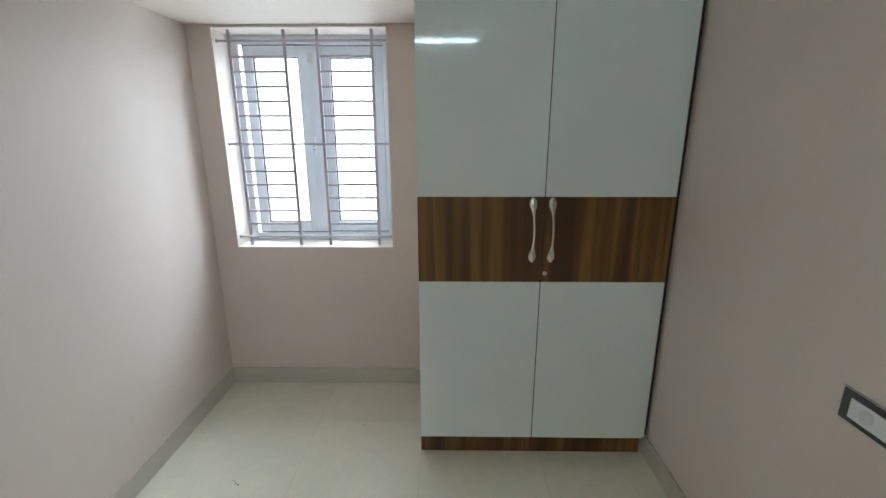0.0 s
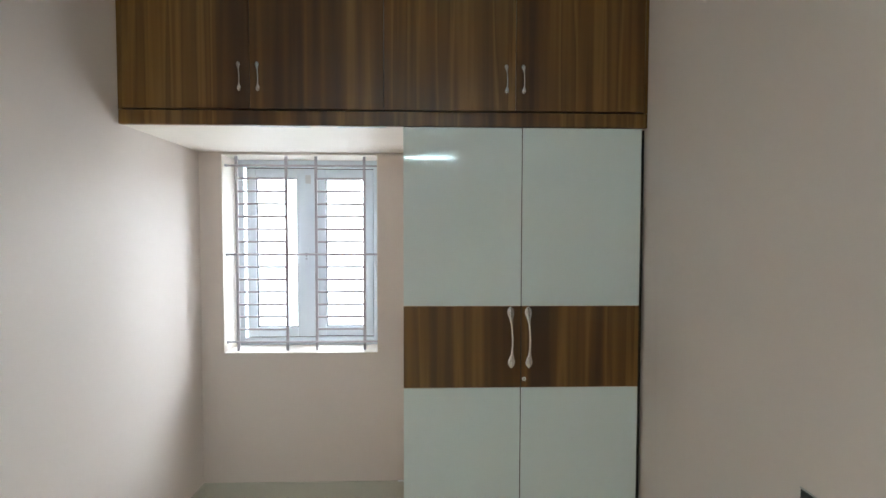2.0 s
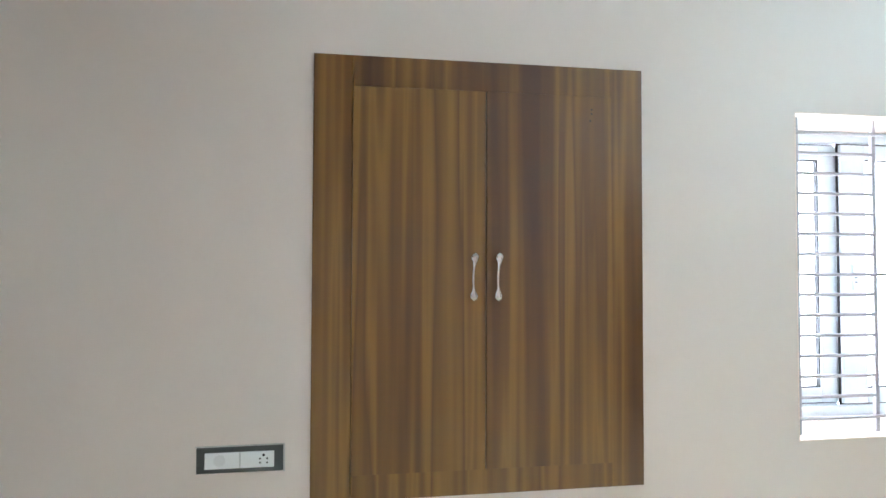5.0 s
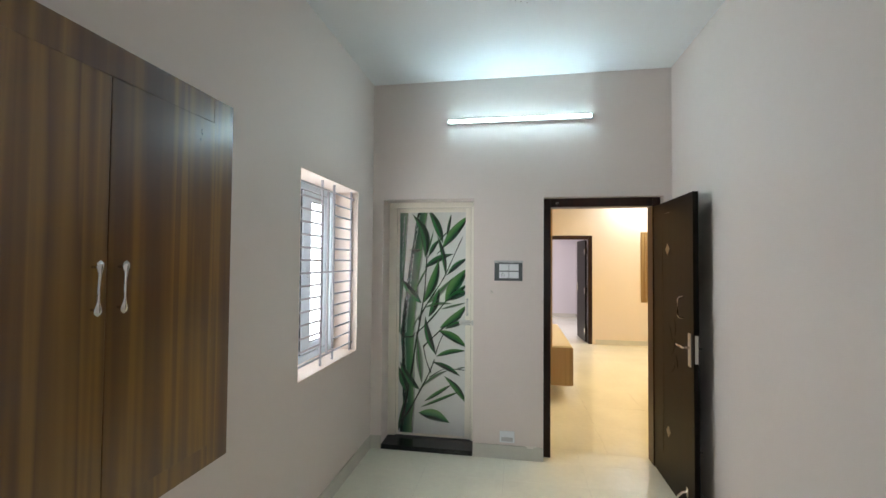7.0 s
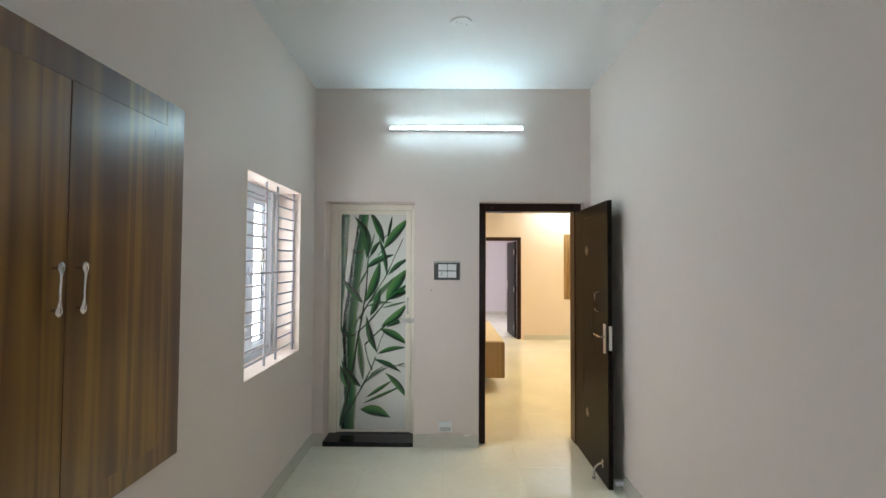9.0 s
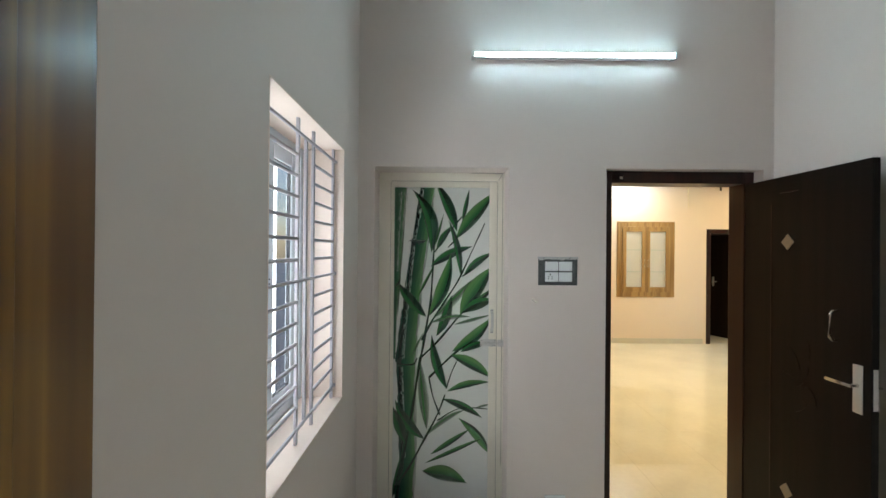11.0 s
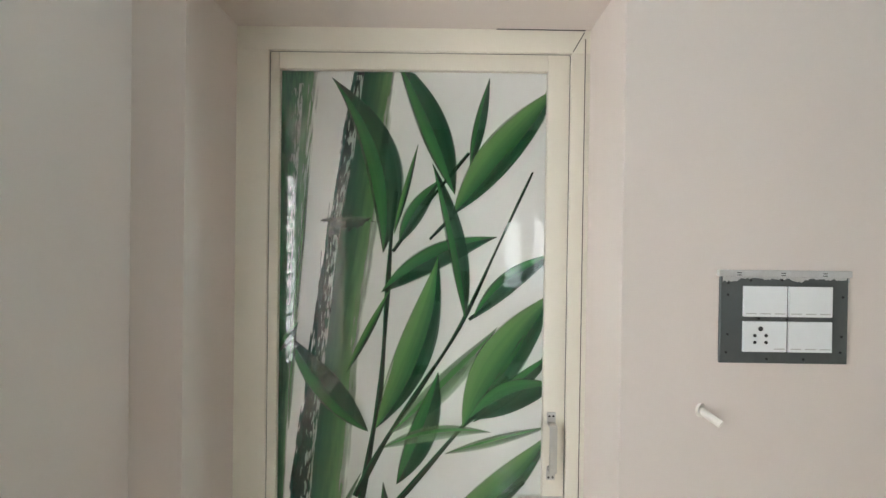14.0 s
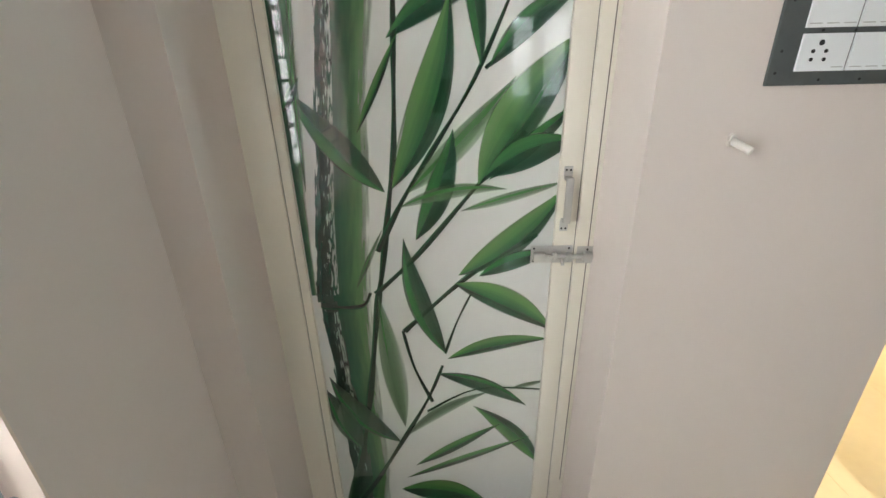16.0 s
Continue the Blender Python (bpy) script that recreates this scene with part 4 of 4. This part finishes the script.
leaf(0.231, 1.532, 0.491, 1.660, 0.058, -0.12, 0)
leaf(0.422, 1.470, 0.343, 1.823, 0.041, 0.08, 0)
leaf(0.222, 1.223, 0.359, 1.616, 0.080, 0.1, 1)
leaf(0.438, 1.474, 0.628, 1.626, 0.046, -0.12, 0)
leaf(0.154, 1.349, 0.254, 1.543, 0.017, 0, 1)
leaf(0.205, 1.216, 0.018, 1.437, 0.065, -0.05, 0)
leaf(0.255, 1.212, 0.494, 1.456, 0.052, 0.05, 2)
leaf(0.418, 1.227, 0.629, 1.541, 0.101, -0.08, 1)
leaf(0.443, 1.241, 0.630, 1.405, 0.038, 0, 0)
leaf(0.434, 1.248, 0.638, 1.325, 0.072, -0.15, 0)
leaf(0.271, 1.097, 0.362, 1.353, 0.061, 0.1, 0)
leaf(0.237, 1.179, 0.483, 1.218, 0.033, -0.12, 2)
leaf(0.379, 1.168, 0.619, 1.234, 0.023, 0, 2)
leaf(0.372, 1.001, 0.620, 1.220, 0.070, 0.1, 1)
leaf(0.423, 0.998, 0.616, 1.063, 0.043, -0.1, 0)
leaf(0.362, 0.979, 0.618, 0.834, 0.070, -0.12, 1)
leaf(0.338, 0.766, 0.241, 1.102, 0.058, -0.1, 0)
leaf(0.117, 0.970, 0.191, 1.123, 0.013, 0, 2)
leaf(0.342, 0.750, 0.611, 0.810, 0.043, -0.12, 1)
leaf(0.312, 0.701, 0.561, 0.584, 0.046, -0.1, 0)
leaf(0.214, 0.510, 0.169, 0.949, 0.063, 0, 2)
leaf(0.514, 0.645, 0.612, 0.673, 0.015, 0, 2)
leaf(0.218, 0.475, 0.456, 0.635, 0.035, -0.12, 2)
leaf(0.611, 0.359, 0.412, 0.583, 0.056, 0.1, 1)
leaf(0.198, 0.450, 0.014, 0.694, 0.066, -0.15, 0)
leaf(0.239, 0.353, 0.490, 0.517, 0.033, 0, 1)
leaf(0.189, 0.249, 0.468, 0.175, 0.095, -0.15, 1)
leaf(0.209, 0.300, 0.578, 0.467, 0.026, 0, 1)
leaf(0.083, 0.422, -0.003, 0.652, 0.068, 0, 0)
leaf(-0.004, 0.064, 0.062, 0.370, 0.026, 0, 0)
leaf(0.034, 1.42, 0.066, 1.83, 0.011, 0, 2)
leaf(0.026, 1.22, 0.042, 1.60, 0.013, 0, 2)
leaf(0.002, 1.395, 0.045, 1.462, 0.020, 0, 0)

# pull handle and sliding bolt on the bathroom door
bm = boxes(((1.5915, PY + 0.032, 1.148), (1.6085, PY + 0.036, 1.244)), r=0.0015)
box(bm, (1.5915, PY + 0.012, 1.240), (1.6085, PY + 0.035, 1.248), 0.002)
box(bm, (1.5915, PY + 0.012, 1.142), (1.6085, PY + 0.035, 1.150), 0.002)
pull = part("pull_handle", bm, STEELP, leaf_ob, "flat grey steel pull handle", smooth=True)
build_feet = boxes(((1.5905, PY + 0.010, 1.245), (1.6095, PY + 0.015, 1.270)), ((1.5905, PY + 0.010, 1.118), (1.6095, PY + 0.015, 1.143)), r=0.002)
part("mounting_foot", build_feet, STEELP, leaf_ob, smooth=True)
bm = bmesh.new()
for x, z in ((1.596, 1.262), (1.605, 1.262), (1.596, 1.125), (1.605, 1.125)):
    rod(bm, (x, PY + 0.015, z), (x, PY + 0.016, z), 0.0024, 10)
part("screw", bm, HOLE, leaf_ob)
bm = boxes(((1.573, PY + 0.010, 1.036), (1.672, PY + 0.013, 1.080)), r=0.001)
bolt = part("bolt_plate", bm, STEELP, leaf_ob, "grey steel sliding bolt", smooth=True)
bm = rod(bmesh.new(), (1.520, PY + 0.023, 1.056), (1.665, PY + 0.023, 1.056), 0.0055, 12)
box(bm, (1.575, PY + 0.013, 1.046), (1.590, PY + 0.032, 1.066), 0.003)
box(bm, (1.612, PY + 0.013, 1.046), (1.622, PY + 0.029, 1.066), 0.003)
box(bm, (1.640, PY + 0.013, 1.046), (1.668, PY + 0.029, 1.066), 0.003)
rod(bm, (1.600, PY + 0.021, 1.056), (1.600, PY + 0.036, 1.040), 0.004, 8)
part("bolt_rod", bm, STEELP, leaf_ob, smooth=True)
bm = boxes(((1.522, FB, 1.036), (1.564, FB + 0.003, 1.080)), ((1.530, FB, 1.044), (1.550, FB + 0.018, 1.068)), r=0.002)
part("bolt_keeper", bm, STEELP, root, smooth=True)
bm = bmesh.new()
for x, z, y in ((1.582, 1.074, PY + 0.013), (1.665, 1.074, PY + 0.013), (1.582, 1.041, PY + 0.013), (1.665, 1.041, PY + 0.013), (1.540, 1.072, FB + 0.003), (1.540, 1.041, FB + 0.003)):
    rod(bm, (x, y, z), (x, y + 0.0008, z), 0.0026, 10)
part("screw", bm, HOLE, leaf_ob)

root.location.x += 0.010

# ---- room door: dark frame and open leaf ----
root = tagged(new("door_room"), "very dark brown panelled wooden door, open against the side wall, in a dark frame", kind="structure")
root.location = (0.5, -0.1, 0)
ORIGIN[root] = Vector(root.location)
part("door_frame", boxes(((MX1 - 0.062, -0.215, 0), (MX1 - 0.001, -0.075, DZ - 0.001)), ((MX0 + 0.001, -0.215, 0), (MX0 + 0.060, -0.075, DZ - 0.001)), ((MX0 + 0.060, -0.215, DZ - 0.072), (MX1 - 0.062, -0.075, DZ - 0.001)), r=0.004), WENGE_RED, root, "very dark red-brown wooden frame")
part("strike_plate", boxes(((MX1 - 0.0645, -0.12, 0.60), (MX1 - 0.062, -0.095, 0.66)), ((0.846, -0.0748, DZ - 0.049), (0.866, -0.0735, DZ - 0.034)), r=0.0008), STEEL, root, "small steel plates")
leaf_ob = part("door_leaf", boxes(((0.075, -0.118, 0.008), (0.108, 0.680, 2.043)), r=0.002), WENGE, root, "dark brown door leaf")
bm = boxes(((0.1083, 0.60, 0.945), (0.113, 0.645, 1.155)), r=0.002)
part("lock_plate", bm, STEELP, leaf_ob, "tall steel lock plate", smooth=True)
bm = rod(bmesh.new(), (0.113, 0.622, 1.065), (0.150, 0.622, 1.065), 0.009, 12)
box(bm, (0.140, 0.505, 1.057), (0.155, 0.632, 1.074), 0.005)
part("lever", bm, STEEL, leaf_ob, "satin steel lever", smooth=True)
part("edge_plate", boxes(((0.081, 0.6802, 0.975), (0.103, 0.6835, 1.15)), r=0.001), STEEL, leaf_ob, "steel lock edge plate")
bm = tube(bmesh.new(), ((0.108, 0.524, 1.378), (0.138, 0.524, 1.372), (0.146, 0.524, 1.358), (0.146, 0.524, 1.256), (0.138, 0.524, 1.242), (0.108, 0.524, 1.236)), 0.0055, 10)
part("pull_handle", bm, STEEL, leaf_ob, "steel D-shaped pull", smooth=True)
for z in (1.694, 0.395):
    bm = bmesh.new()
    made = box(bm, (0.1083, 0.237 - 0.030, z - 0.030), (0.113, 0.237 + 0.030, z + 0.030), 0.003)
    bmesh.ops.transform(bm, matrix=Matrix.Translation((0, 0.237, z)) @ Matrix.Rotation(radians(45), 4, "X") @ Matrix.Scale(1.0, 4) @ Matrix.Translation((0, -0.237, -z)), verts=bm.verts)
    part("diamond_boss", bm, BRASS, leaf_ob, "antique brass diamond ornament")
bm = bmesh.new()
for y, z, tilt, ln in ((0.27, 1.10, 35, 0.15), (0.33, 1.02, -30, 0.13), (0.25, 0.98, 75, 0.12), (0.35, 1.16, 10, 0.12), (0.30, 0.86, -60, 0.14), (0.38, 0.93, 30, 0.10)):
    ring = []
    for k in range(20):
        a = k * math.tau / 20
        p = Matrix.Rotation(radians(tilt), 3, "X") @ Vector((0, 0.025 * math.sin(a), ln / 2 * math.cos(a)))
        ring.append(bm.verts.new((0.1102, y + p[1], z + p[2])))
    f = bm.faces.new(ring)
    ex = bmesh.ops.extrude_face_region(bm, geom=[f])["geom"]
    bmesh.ops.translate(bm, vec=(-0.003, 0, 0), verts=[v for v in ex if isinstance(v, bmesh.types.BMVert)])
part("carved_leaves", bm, WENGE, leaf_ob, "low carved leaf motif", smooth=True)
bm = boxes(((0.1083, 0.18, 1.955), (0.1095, 0.30, 1.960)), ((0.1083, 0.12, 0.2), (0.1095, 0.124, 1.9)), r=0)
part("carved_line", bm, WENGE_RED, leaf_ob)
bm = tube(bmesh.new(), ((0.110, 0.575, 0.150), (0.135, 0.560, 0.135), (0.155, 0.540, 0.10), (0.160, 0.530, 0.05), (0.160, 0.528, 0.014)), 0.008, 10)
rod(bm, (0.160, 0.528, 0.008), (0.160, 0.528, 0.022), 0.013, 12)
box(bm, (0.1083, 0.560, 0.115), (0.114, 0.590, 0.175), 0.002)
part("door_stop", bm, STEEL, leaf_ob, "steel kick-down door stop", smooth=True)
for z in (0.25, 1.05, 1.85):
    bm = rod(bmesh.new(), (0.112, -0.112, z - 0.05), (0.112, -0.112, z + 0.05), 0.006, 10)
    part("hinge", bm, STEEL, root, smooth=True)
for z in (1.07, 0.44):
    bm = rod(bmesh.new(), (0.060, 0.675, z), (0.075, 0.675, z), 0.006, 12)
    part("knob_pin", bm, STEEL, leaf_ob, smooth=True)
leaf_ob.location += Vector((0.006, 0.012, 0))
root = thing("door_buffer", (0.04, 0.70, 0.05), "white plastic door buffer fixed to the skirting behind the open door", "door stop")
part("buffer", boxes(((0.010, 0.66, 0.035), (0.070, 0.70, 0.070)), r=0.006), MODULE, root, smooth=True)

# ---- living room ----


def dark_doorway(name, x0, x1, top, hinge_x, free, label):
    """A dark frame in the far wall with its leaf swung away from us. free: where the leaf's free edge stands."""
    root = tagged(new(name), label, kind="structure")
    root.location = ((x0 + x1) / 2, FY - 0.1, 0)
    ORIGIN[root] = Vector(root.location)
    s = 0.075
    part("door_frame", boxes(((x0, FY - 0.13, 0), (x0 + s, FY + 0.012, top)), ((x1 - s, FY - 0.13, 0), (x1, FY + 0.012, top)), ((x0 + s, FY - 0.13, top - s), (x1 - s, FY + 0.012, top)), r=0.004), WENGE_RED, root, "dark red-brown wooden frame")
    d = Vector((free[0] - hinge_x, free[1] - (FY - 0.135), 0))
    bm = boxes(((0, -0.018, 0.008), (d.length, 0.018, top - s - 0.003)), r=0.002)
    place = Matrix.Translation((hinge_x, FY - 0.135, 0)) @ Matrix.Rotation(math.atan2(d[1], d[0]), 4, "Z")
    bmesh.ops.transform(bm, matrix=place, verts=bm.verts)
    lf = part("door_leaf", bm, WENGE, root, "dark brown door leaf")
    for z in (0.22, 1.02, 1.80):
        bm = boxes(((0.004, -0.030, z - 0.055), (0.045, -0.0185, z + 0.055)), ((0.004, 0.0185, z - 0.055), (0.045, 0.030, z + 0.055)), r=0.001)
        bmesh.ops.transform(bm, matrix=place, verts=bm.verts)
        part("hinge", bm, STEEL, lf, "steel hinge")
    bm = boxes(((d.length - 0.08, -0.03, 0.98), (d.length - 0.045, 0.03, 1.16)), ((d.length - 0.15, -0.055, 1.06), (d.length - 0.05, -0.04, 1.075)), ((d.length - 0.15, 0.04, 1.06), (d.length - 0.05, 0.055, 1.075)), r=0.003)
    bmesh.ops.transform(bm, matrix=place, verts=bm.verts)
    part("lever", bm, STEELP, lf, smooth=True)


dark_doorway("door_far", D2L - 0.0, D2R, D2H, D2L + 0.095, (-0.15, FY - 0.92), "dark wooden door standing open into a pale lilac room")
dark_doorway("door_side", D3L, D3R, D3H, D3L + 0.10, (-3.37, FY - 0.80), "dark wooden door standing open into an unlit room")

# entrance: teak frame and one carved leaf
root = tagged(new("door_entrance"), "varnished golden teak entrance door, its carved leaf open, in a brown frame", kind="structure")
root.location = (WX, -3.7, 0)
ORIGIN[root] = Vector(root.location)
part("door_frame", boxes(((WX - 0.14, XY0, 0), (WX + 0.015, XY0 + 0.055, 2.03)), ((WX - 0.14, XY1 - 0.10, 0), (WX + 0.015, XY1, 2.03)), ((WX - 0.14, XY0 + 0.055, 1.95), (WX + 0.015, XY1 - 0.10, 2.03)), r=0.006), TEAK, root, "teak door frame")
hinge, free = Vector((WX + 0.02, XY0 + 0.01, 0)), Vector((-3.625, -5.0, 0))
place = Matrix.Translation(hinge) @ Matrix.Rotation(math.atan2(free[1] - hinge[1], free[0] - hinge[0]), 4, "Z")
wid = (free - hinge).length


def placed(bm):
    bmesh.ops.transform(bm, matrix=place, verts=bm.verts)
    return bm


lf = part("door_leaf", placed(boxes(((0, -0.02, 0.01), (wid, 0.02, 1.995)), r=0.003)), TEAK, root, "golden teak leaf")
m0, m1 = 0.17, wid - 0.16
part("moulding", placed(boxes(((m0 - 0.02, 0.0202, 0.14), (m0, 0.032, 1.90)), ((m1, 0.0202, 0.14), (m1 + 0.02, 0.032, 1.90)), ((m0, 0.0202, 1.88), (m1, 0.032, 1.90)), ((m0, 0.0202, 0.14), (m1, 0.032, 0.16)), r=0.003)), TEAK, lf)
part("panel", placed(boxes(((m0 + 0.01, 0.0202, 0.17), (m1 - 0.01, 0.027, 1.36)), ((m0 + 0.01, 0.0202, 1.38), (m1 - 0.01, 0.027, 1.87)), r=0.003)), TEAK, lf)
for dx in (-0.05, 0.05):
    for z in (1.62, 1.79):
        bm = bmesh.new()
        bmesh.ops.create_uvsphere(bm, u_segments=14, v_segments=8, radius=0.034)
        bmesh.ops.transform(bm, matrix=Matrix.Translation(((m0 + m1) / 2 + dx, 0.028, z)) @ Matrix.Diagonal((1, 0.35, 0.8, 1)), verts=bm.verts)
        part("boss", placed(bm), BRASS, lf, "round brass boss", smooth=True)
part("pull_handle", placed(boxes(((wid - 0.075, 0.035, 1.02), (wid - 0.055, 0.055, 1.50)), ((wid - 0.073, 0.02, 1.05), (wid - 0.057, 0.036, 1.07)), ((wid - 0.073, 0.02, 1.45), (wid - 0.057, 0.036, 1.47)), r=0.004)), BRASS, lf, "long brass pull", smooth=True)
part("lattice", placed(boxes(*[((m0 + 0.03 + k * (m1 - m0 - 0.06) / 5 - 0.004, 0.027, 0.2), (m0 + 0.03 + k * (m1 - m0 - 0.06) / 5 + 0.004, 0.030, 0.38)) for k in range(6)], r=0.001)), TEAK, lf)

# display cabinet on the far wall
root = thing("display_cabinet", (-1.69, FY, 0.828), "wall-mounted honey-brown display cabinet with two glass doors and two shelves", "cabinet")
a, b, lo, hi = -2.206, -1.179, 0.828, 2.174
part("frame", boxes(((a, FY, lo), (a + 0.09, FY + 0.018, hi)), ((b - 0.09, FY, lo), (b, FY + 0.018, hi)), ((a + 0.09, FY, lo), (b - 0.09, FY + 0.018, lo + 0.09)), ((a + 0.09, FY, hi - 0.09), (b - 0.09, FY + 0.018, hi)), r=0.002), HONEY, root, "laminate frame")
part("back_board", boxes(((a + 0.09, FY + 0.0005, lo + 0.09), (b - 0.09, FY + 0.002, hi - 0.09))), WHITE, root, "pale inside")
for z in (1.27, 1.66):
    part("shelf", boxes(((a + 0.09, FY + 0.002, z), (b - 0.09, FY + 0.012, z + 0.018))), GLOSSY, root)
mid = (a + b) / 2
for p, q in ((a + 0.092, mid - 0.002), (mid + 0.002, b - 0.092)):
    dr = part("door", boxes(((p, FY + 0.014, lo + 0.092), (p + 0.07, FY + 0.034, hi - 0.092)), ((q - 0.07, FY + 0.014, lo + 0.092), (q, FY + 0.034, hi - 0.092)), ((p + 0.07, FY + 0.014, lo + 0.092), (q - 0.07, FY + 0.034, lo + 0.18)), ((p + 0.07, FY + 0.014, hi - 0.18), (q - 0.07, FY + 0.034, hi - 0.092)), r=0.002), HONEY, root, "glazed cabinet door")
    part("pane", boxes(((p + 0.071, FY + 0.022, lo + 0.181), (q - 0.071, FY + 0.026, hi - 0.181))), GLASS, dr, "clear glass")
    hx = q - 0.03 if p < mid - 0.1 else p + 0.03
    spoon_handle(dr, (hx, FY + 0.034, 1.5), 0.14, (0, 1, 0), (1, 0, 0), 0.9)

# television unit on the living room's near side wall
root = thing("tv_unit", (0.85, -2.4, 0.16), "wall-hung brown laminate television unit with a cream top", "television unit")
part("back_panel", boxes(((0.79, -3.55, 0.62), (0.955, -1.33, 2.35)), r=0.002), HONEY, root, "tall laminate back panel")
part("cabinet_box", boxes(((0.548, -3.40, 0.165), (0.95, -1.60, 0.602)), r=0.002), HONEY, root, "laminate cabinet box")
part("worktop", boxes(((0.545, -3.40, 0.6025), (0.789, -1.597, 0.620)), r=0.002), TVTOP, root, "cream top")
for k in range(3):
    part("drawer_front", boxes(((0.530, -3.395 + k * 0.6, 0.17), (0.547, -2.805 + k * 0.6, 0.598)), r=0.002), HONEY, root)

# downlights, fan rod and hanging wire
def downlight(x, y):
    root = thing("downlight", (x, y, SOF), "small round recessed ceiling downlight, lit warm white", "downlight", "living room downlights")
    bm = rod(bmesh.new(), (x, y, SOF - 0.006), (x, y, SOF), 0.052, 28)
    part("trim_ring", bm, BATTEN, root, smooth=True)
    part("lens", rod(bmesh.new(), (x, y, SOF - 0.009), (x, y, SOF - 0.0062), 0.038, 24), SPOTGLOW, root, "glowing lens", smooth=True)
    return root


first = downlight(-3.28, -4.42)
for x, y in ((-1.65, -4.62), (-0.2, -4.62), (0.5, -3.2), (0.5, -1.9), (-1.5, -0.8), (-3.45, -2.2)):
    copy_thing(first, Matrix.Translation((x, y, SOF)))
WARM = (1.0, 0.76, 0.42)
# added glowing panel in the ceiling recess, fills the living room with warm light
area("warm_recess_fill", (-1.4, -2.6, 2.985), (-1.4, -2.6, 0), 50, WARM, 2.7, 2.5)
for k, (x, y) in enumerate(((-3.2, -4.45), (-1.65, -4.62), (0.5, -1.9))):
    area("warm_light_%s" % "abc"[k], (x, y, 2.79), (x, y, 0), 5, WARM, 0.7)
# added lamp in mid-air, puts a bluish patch of light on the far wall
area("cool_wall_fill", (-1.2, -4.65, 2.76), (-1.15, FY, 2.6), 7, (0.75, 0.88, 1.0), 0.9, 0.05)
root = thing("fan_rod", (-1.62, -3.0, 3.0), "bare dark fan hanging rod", "rod")
part("rod", rod(bmesh.new(), (-1.62, -3.0, 2.425), (-1.62, -3.0, 3.0), 0.011, 12), BLACKGAP, root, smooth=True)
part("canopy", rod(bmesh.new(), (-1.62, -3.0, 2.955), (-1.62, -3.0, 3.0), 0.05, 20), BATTEN, root, smooth=True)
root = thing("hanging_wire", (-1.15, -2.9, 3.0), "loose pale wire hanging from the ceiling", "wire")
part("wire", tube(bmesh.new(), ((-1.15, -2.9, 3.0), (-1.148, -2.9, 2.8), (-1.155, -2.9, 2.55), (-1.145, -2.9, 2.35), (-1.152, -2.9, 2.2)), 0.004, 6), TVTOP, root, smooth=True)

# scuffs left on the floor
def scuff(x, y, turn, spots):
    root = thing("floor_scuff", (x, y, 0), "small dark scuff marks on the pale tiles by the window", "scuff")
    bm = bmesh.new()
    rng = random.Random(int(x * 100))
    for k in range(spots):
        px, py = x + k * 0.014 * math.cos(turn) + rng.uniform(-0.004, 0.004), y + k * 0.014 * math.sin(turn) + rng.uniform(-0.004, 0.004)
        rod(bm, (px, py, 0.0002), (px, py, 0.0006), rng.uniform(0.002, 0.0045), 7)
    part("marks", bm, SCUFF_GAP, root)


scuff(0.40, 4.10, -0.5, 4)
scuff(0.93, 4.52, -0.3, 4)

# ---- floor tiles ----
floor = bpy.data.objects["floor"]
tile_meshes = {}


def lay(x0, x1, y0, y1):
    """One tile; tiles of one size share a mesh."""
    key = (round(x1 - x0, 3), round(y1 - y0, 3))
    if key not in tile_meshes:
        bm = boxes(((-key[0] / 2, -key[1] / 2, -0.010), (key[0] / 2, key[1] / 2, 0)))
        me = bpy.data.meshes.new("floor_tile")
        bm.to_mesh(me)
        bm.free()
        me.materials.append(TILE)
        tile_meshes[key] = me
    ob = new("floor_tile", tile_meshes[key])
    ob.location = ((x0 + x1) / 2, (y0 + y1) / 2, 0)
    ob.parent = floor


def pave(ax, bx, ay, by, sx, sy, size=0.6, gap=0.0012):
    """Tiles over a rectangle, cut at its edges, with joints at sx and sy and every size from there."""
    xs = sorted({ax, bx} | {sx + size * k for k in range(-12, 12) if ax + 0.01 < sx + size * k < bx - 0.01})
    ys = sorted({ay, by} | {sy + size * k for k in range(-12, 12) if ay + 0.01 < sy + size * k < by - 0.01})
    for x0, x1 in zip(xs, xs[1:]):
        for y0, y1 in zip(ys, ys[1:]):
            lay(x0 + gap / 2, x1 - gap / 2, y0 + gap / 2, y1 - gap / 2)


pave(0, W, 0, N, 1.28, 0.35)
pave(MX0, MX1, -T, 0, 1.28, 0.35)
pave(WX, 0.96, FY, -T, 0.43, -0.83)
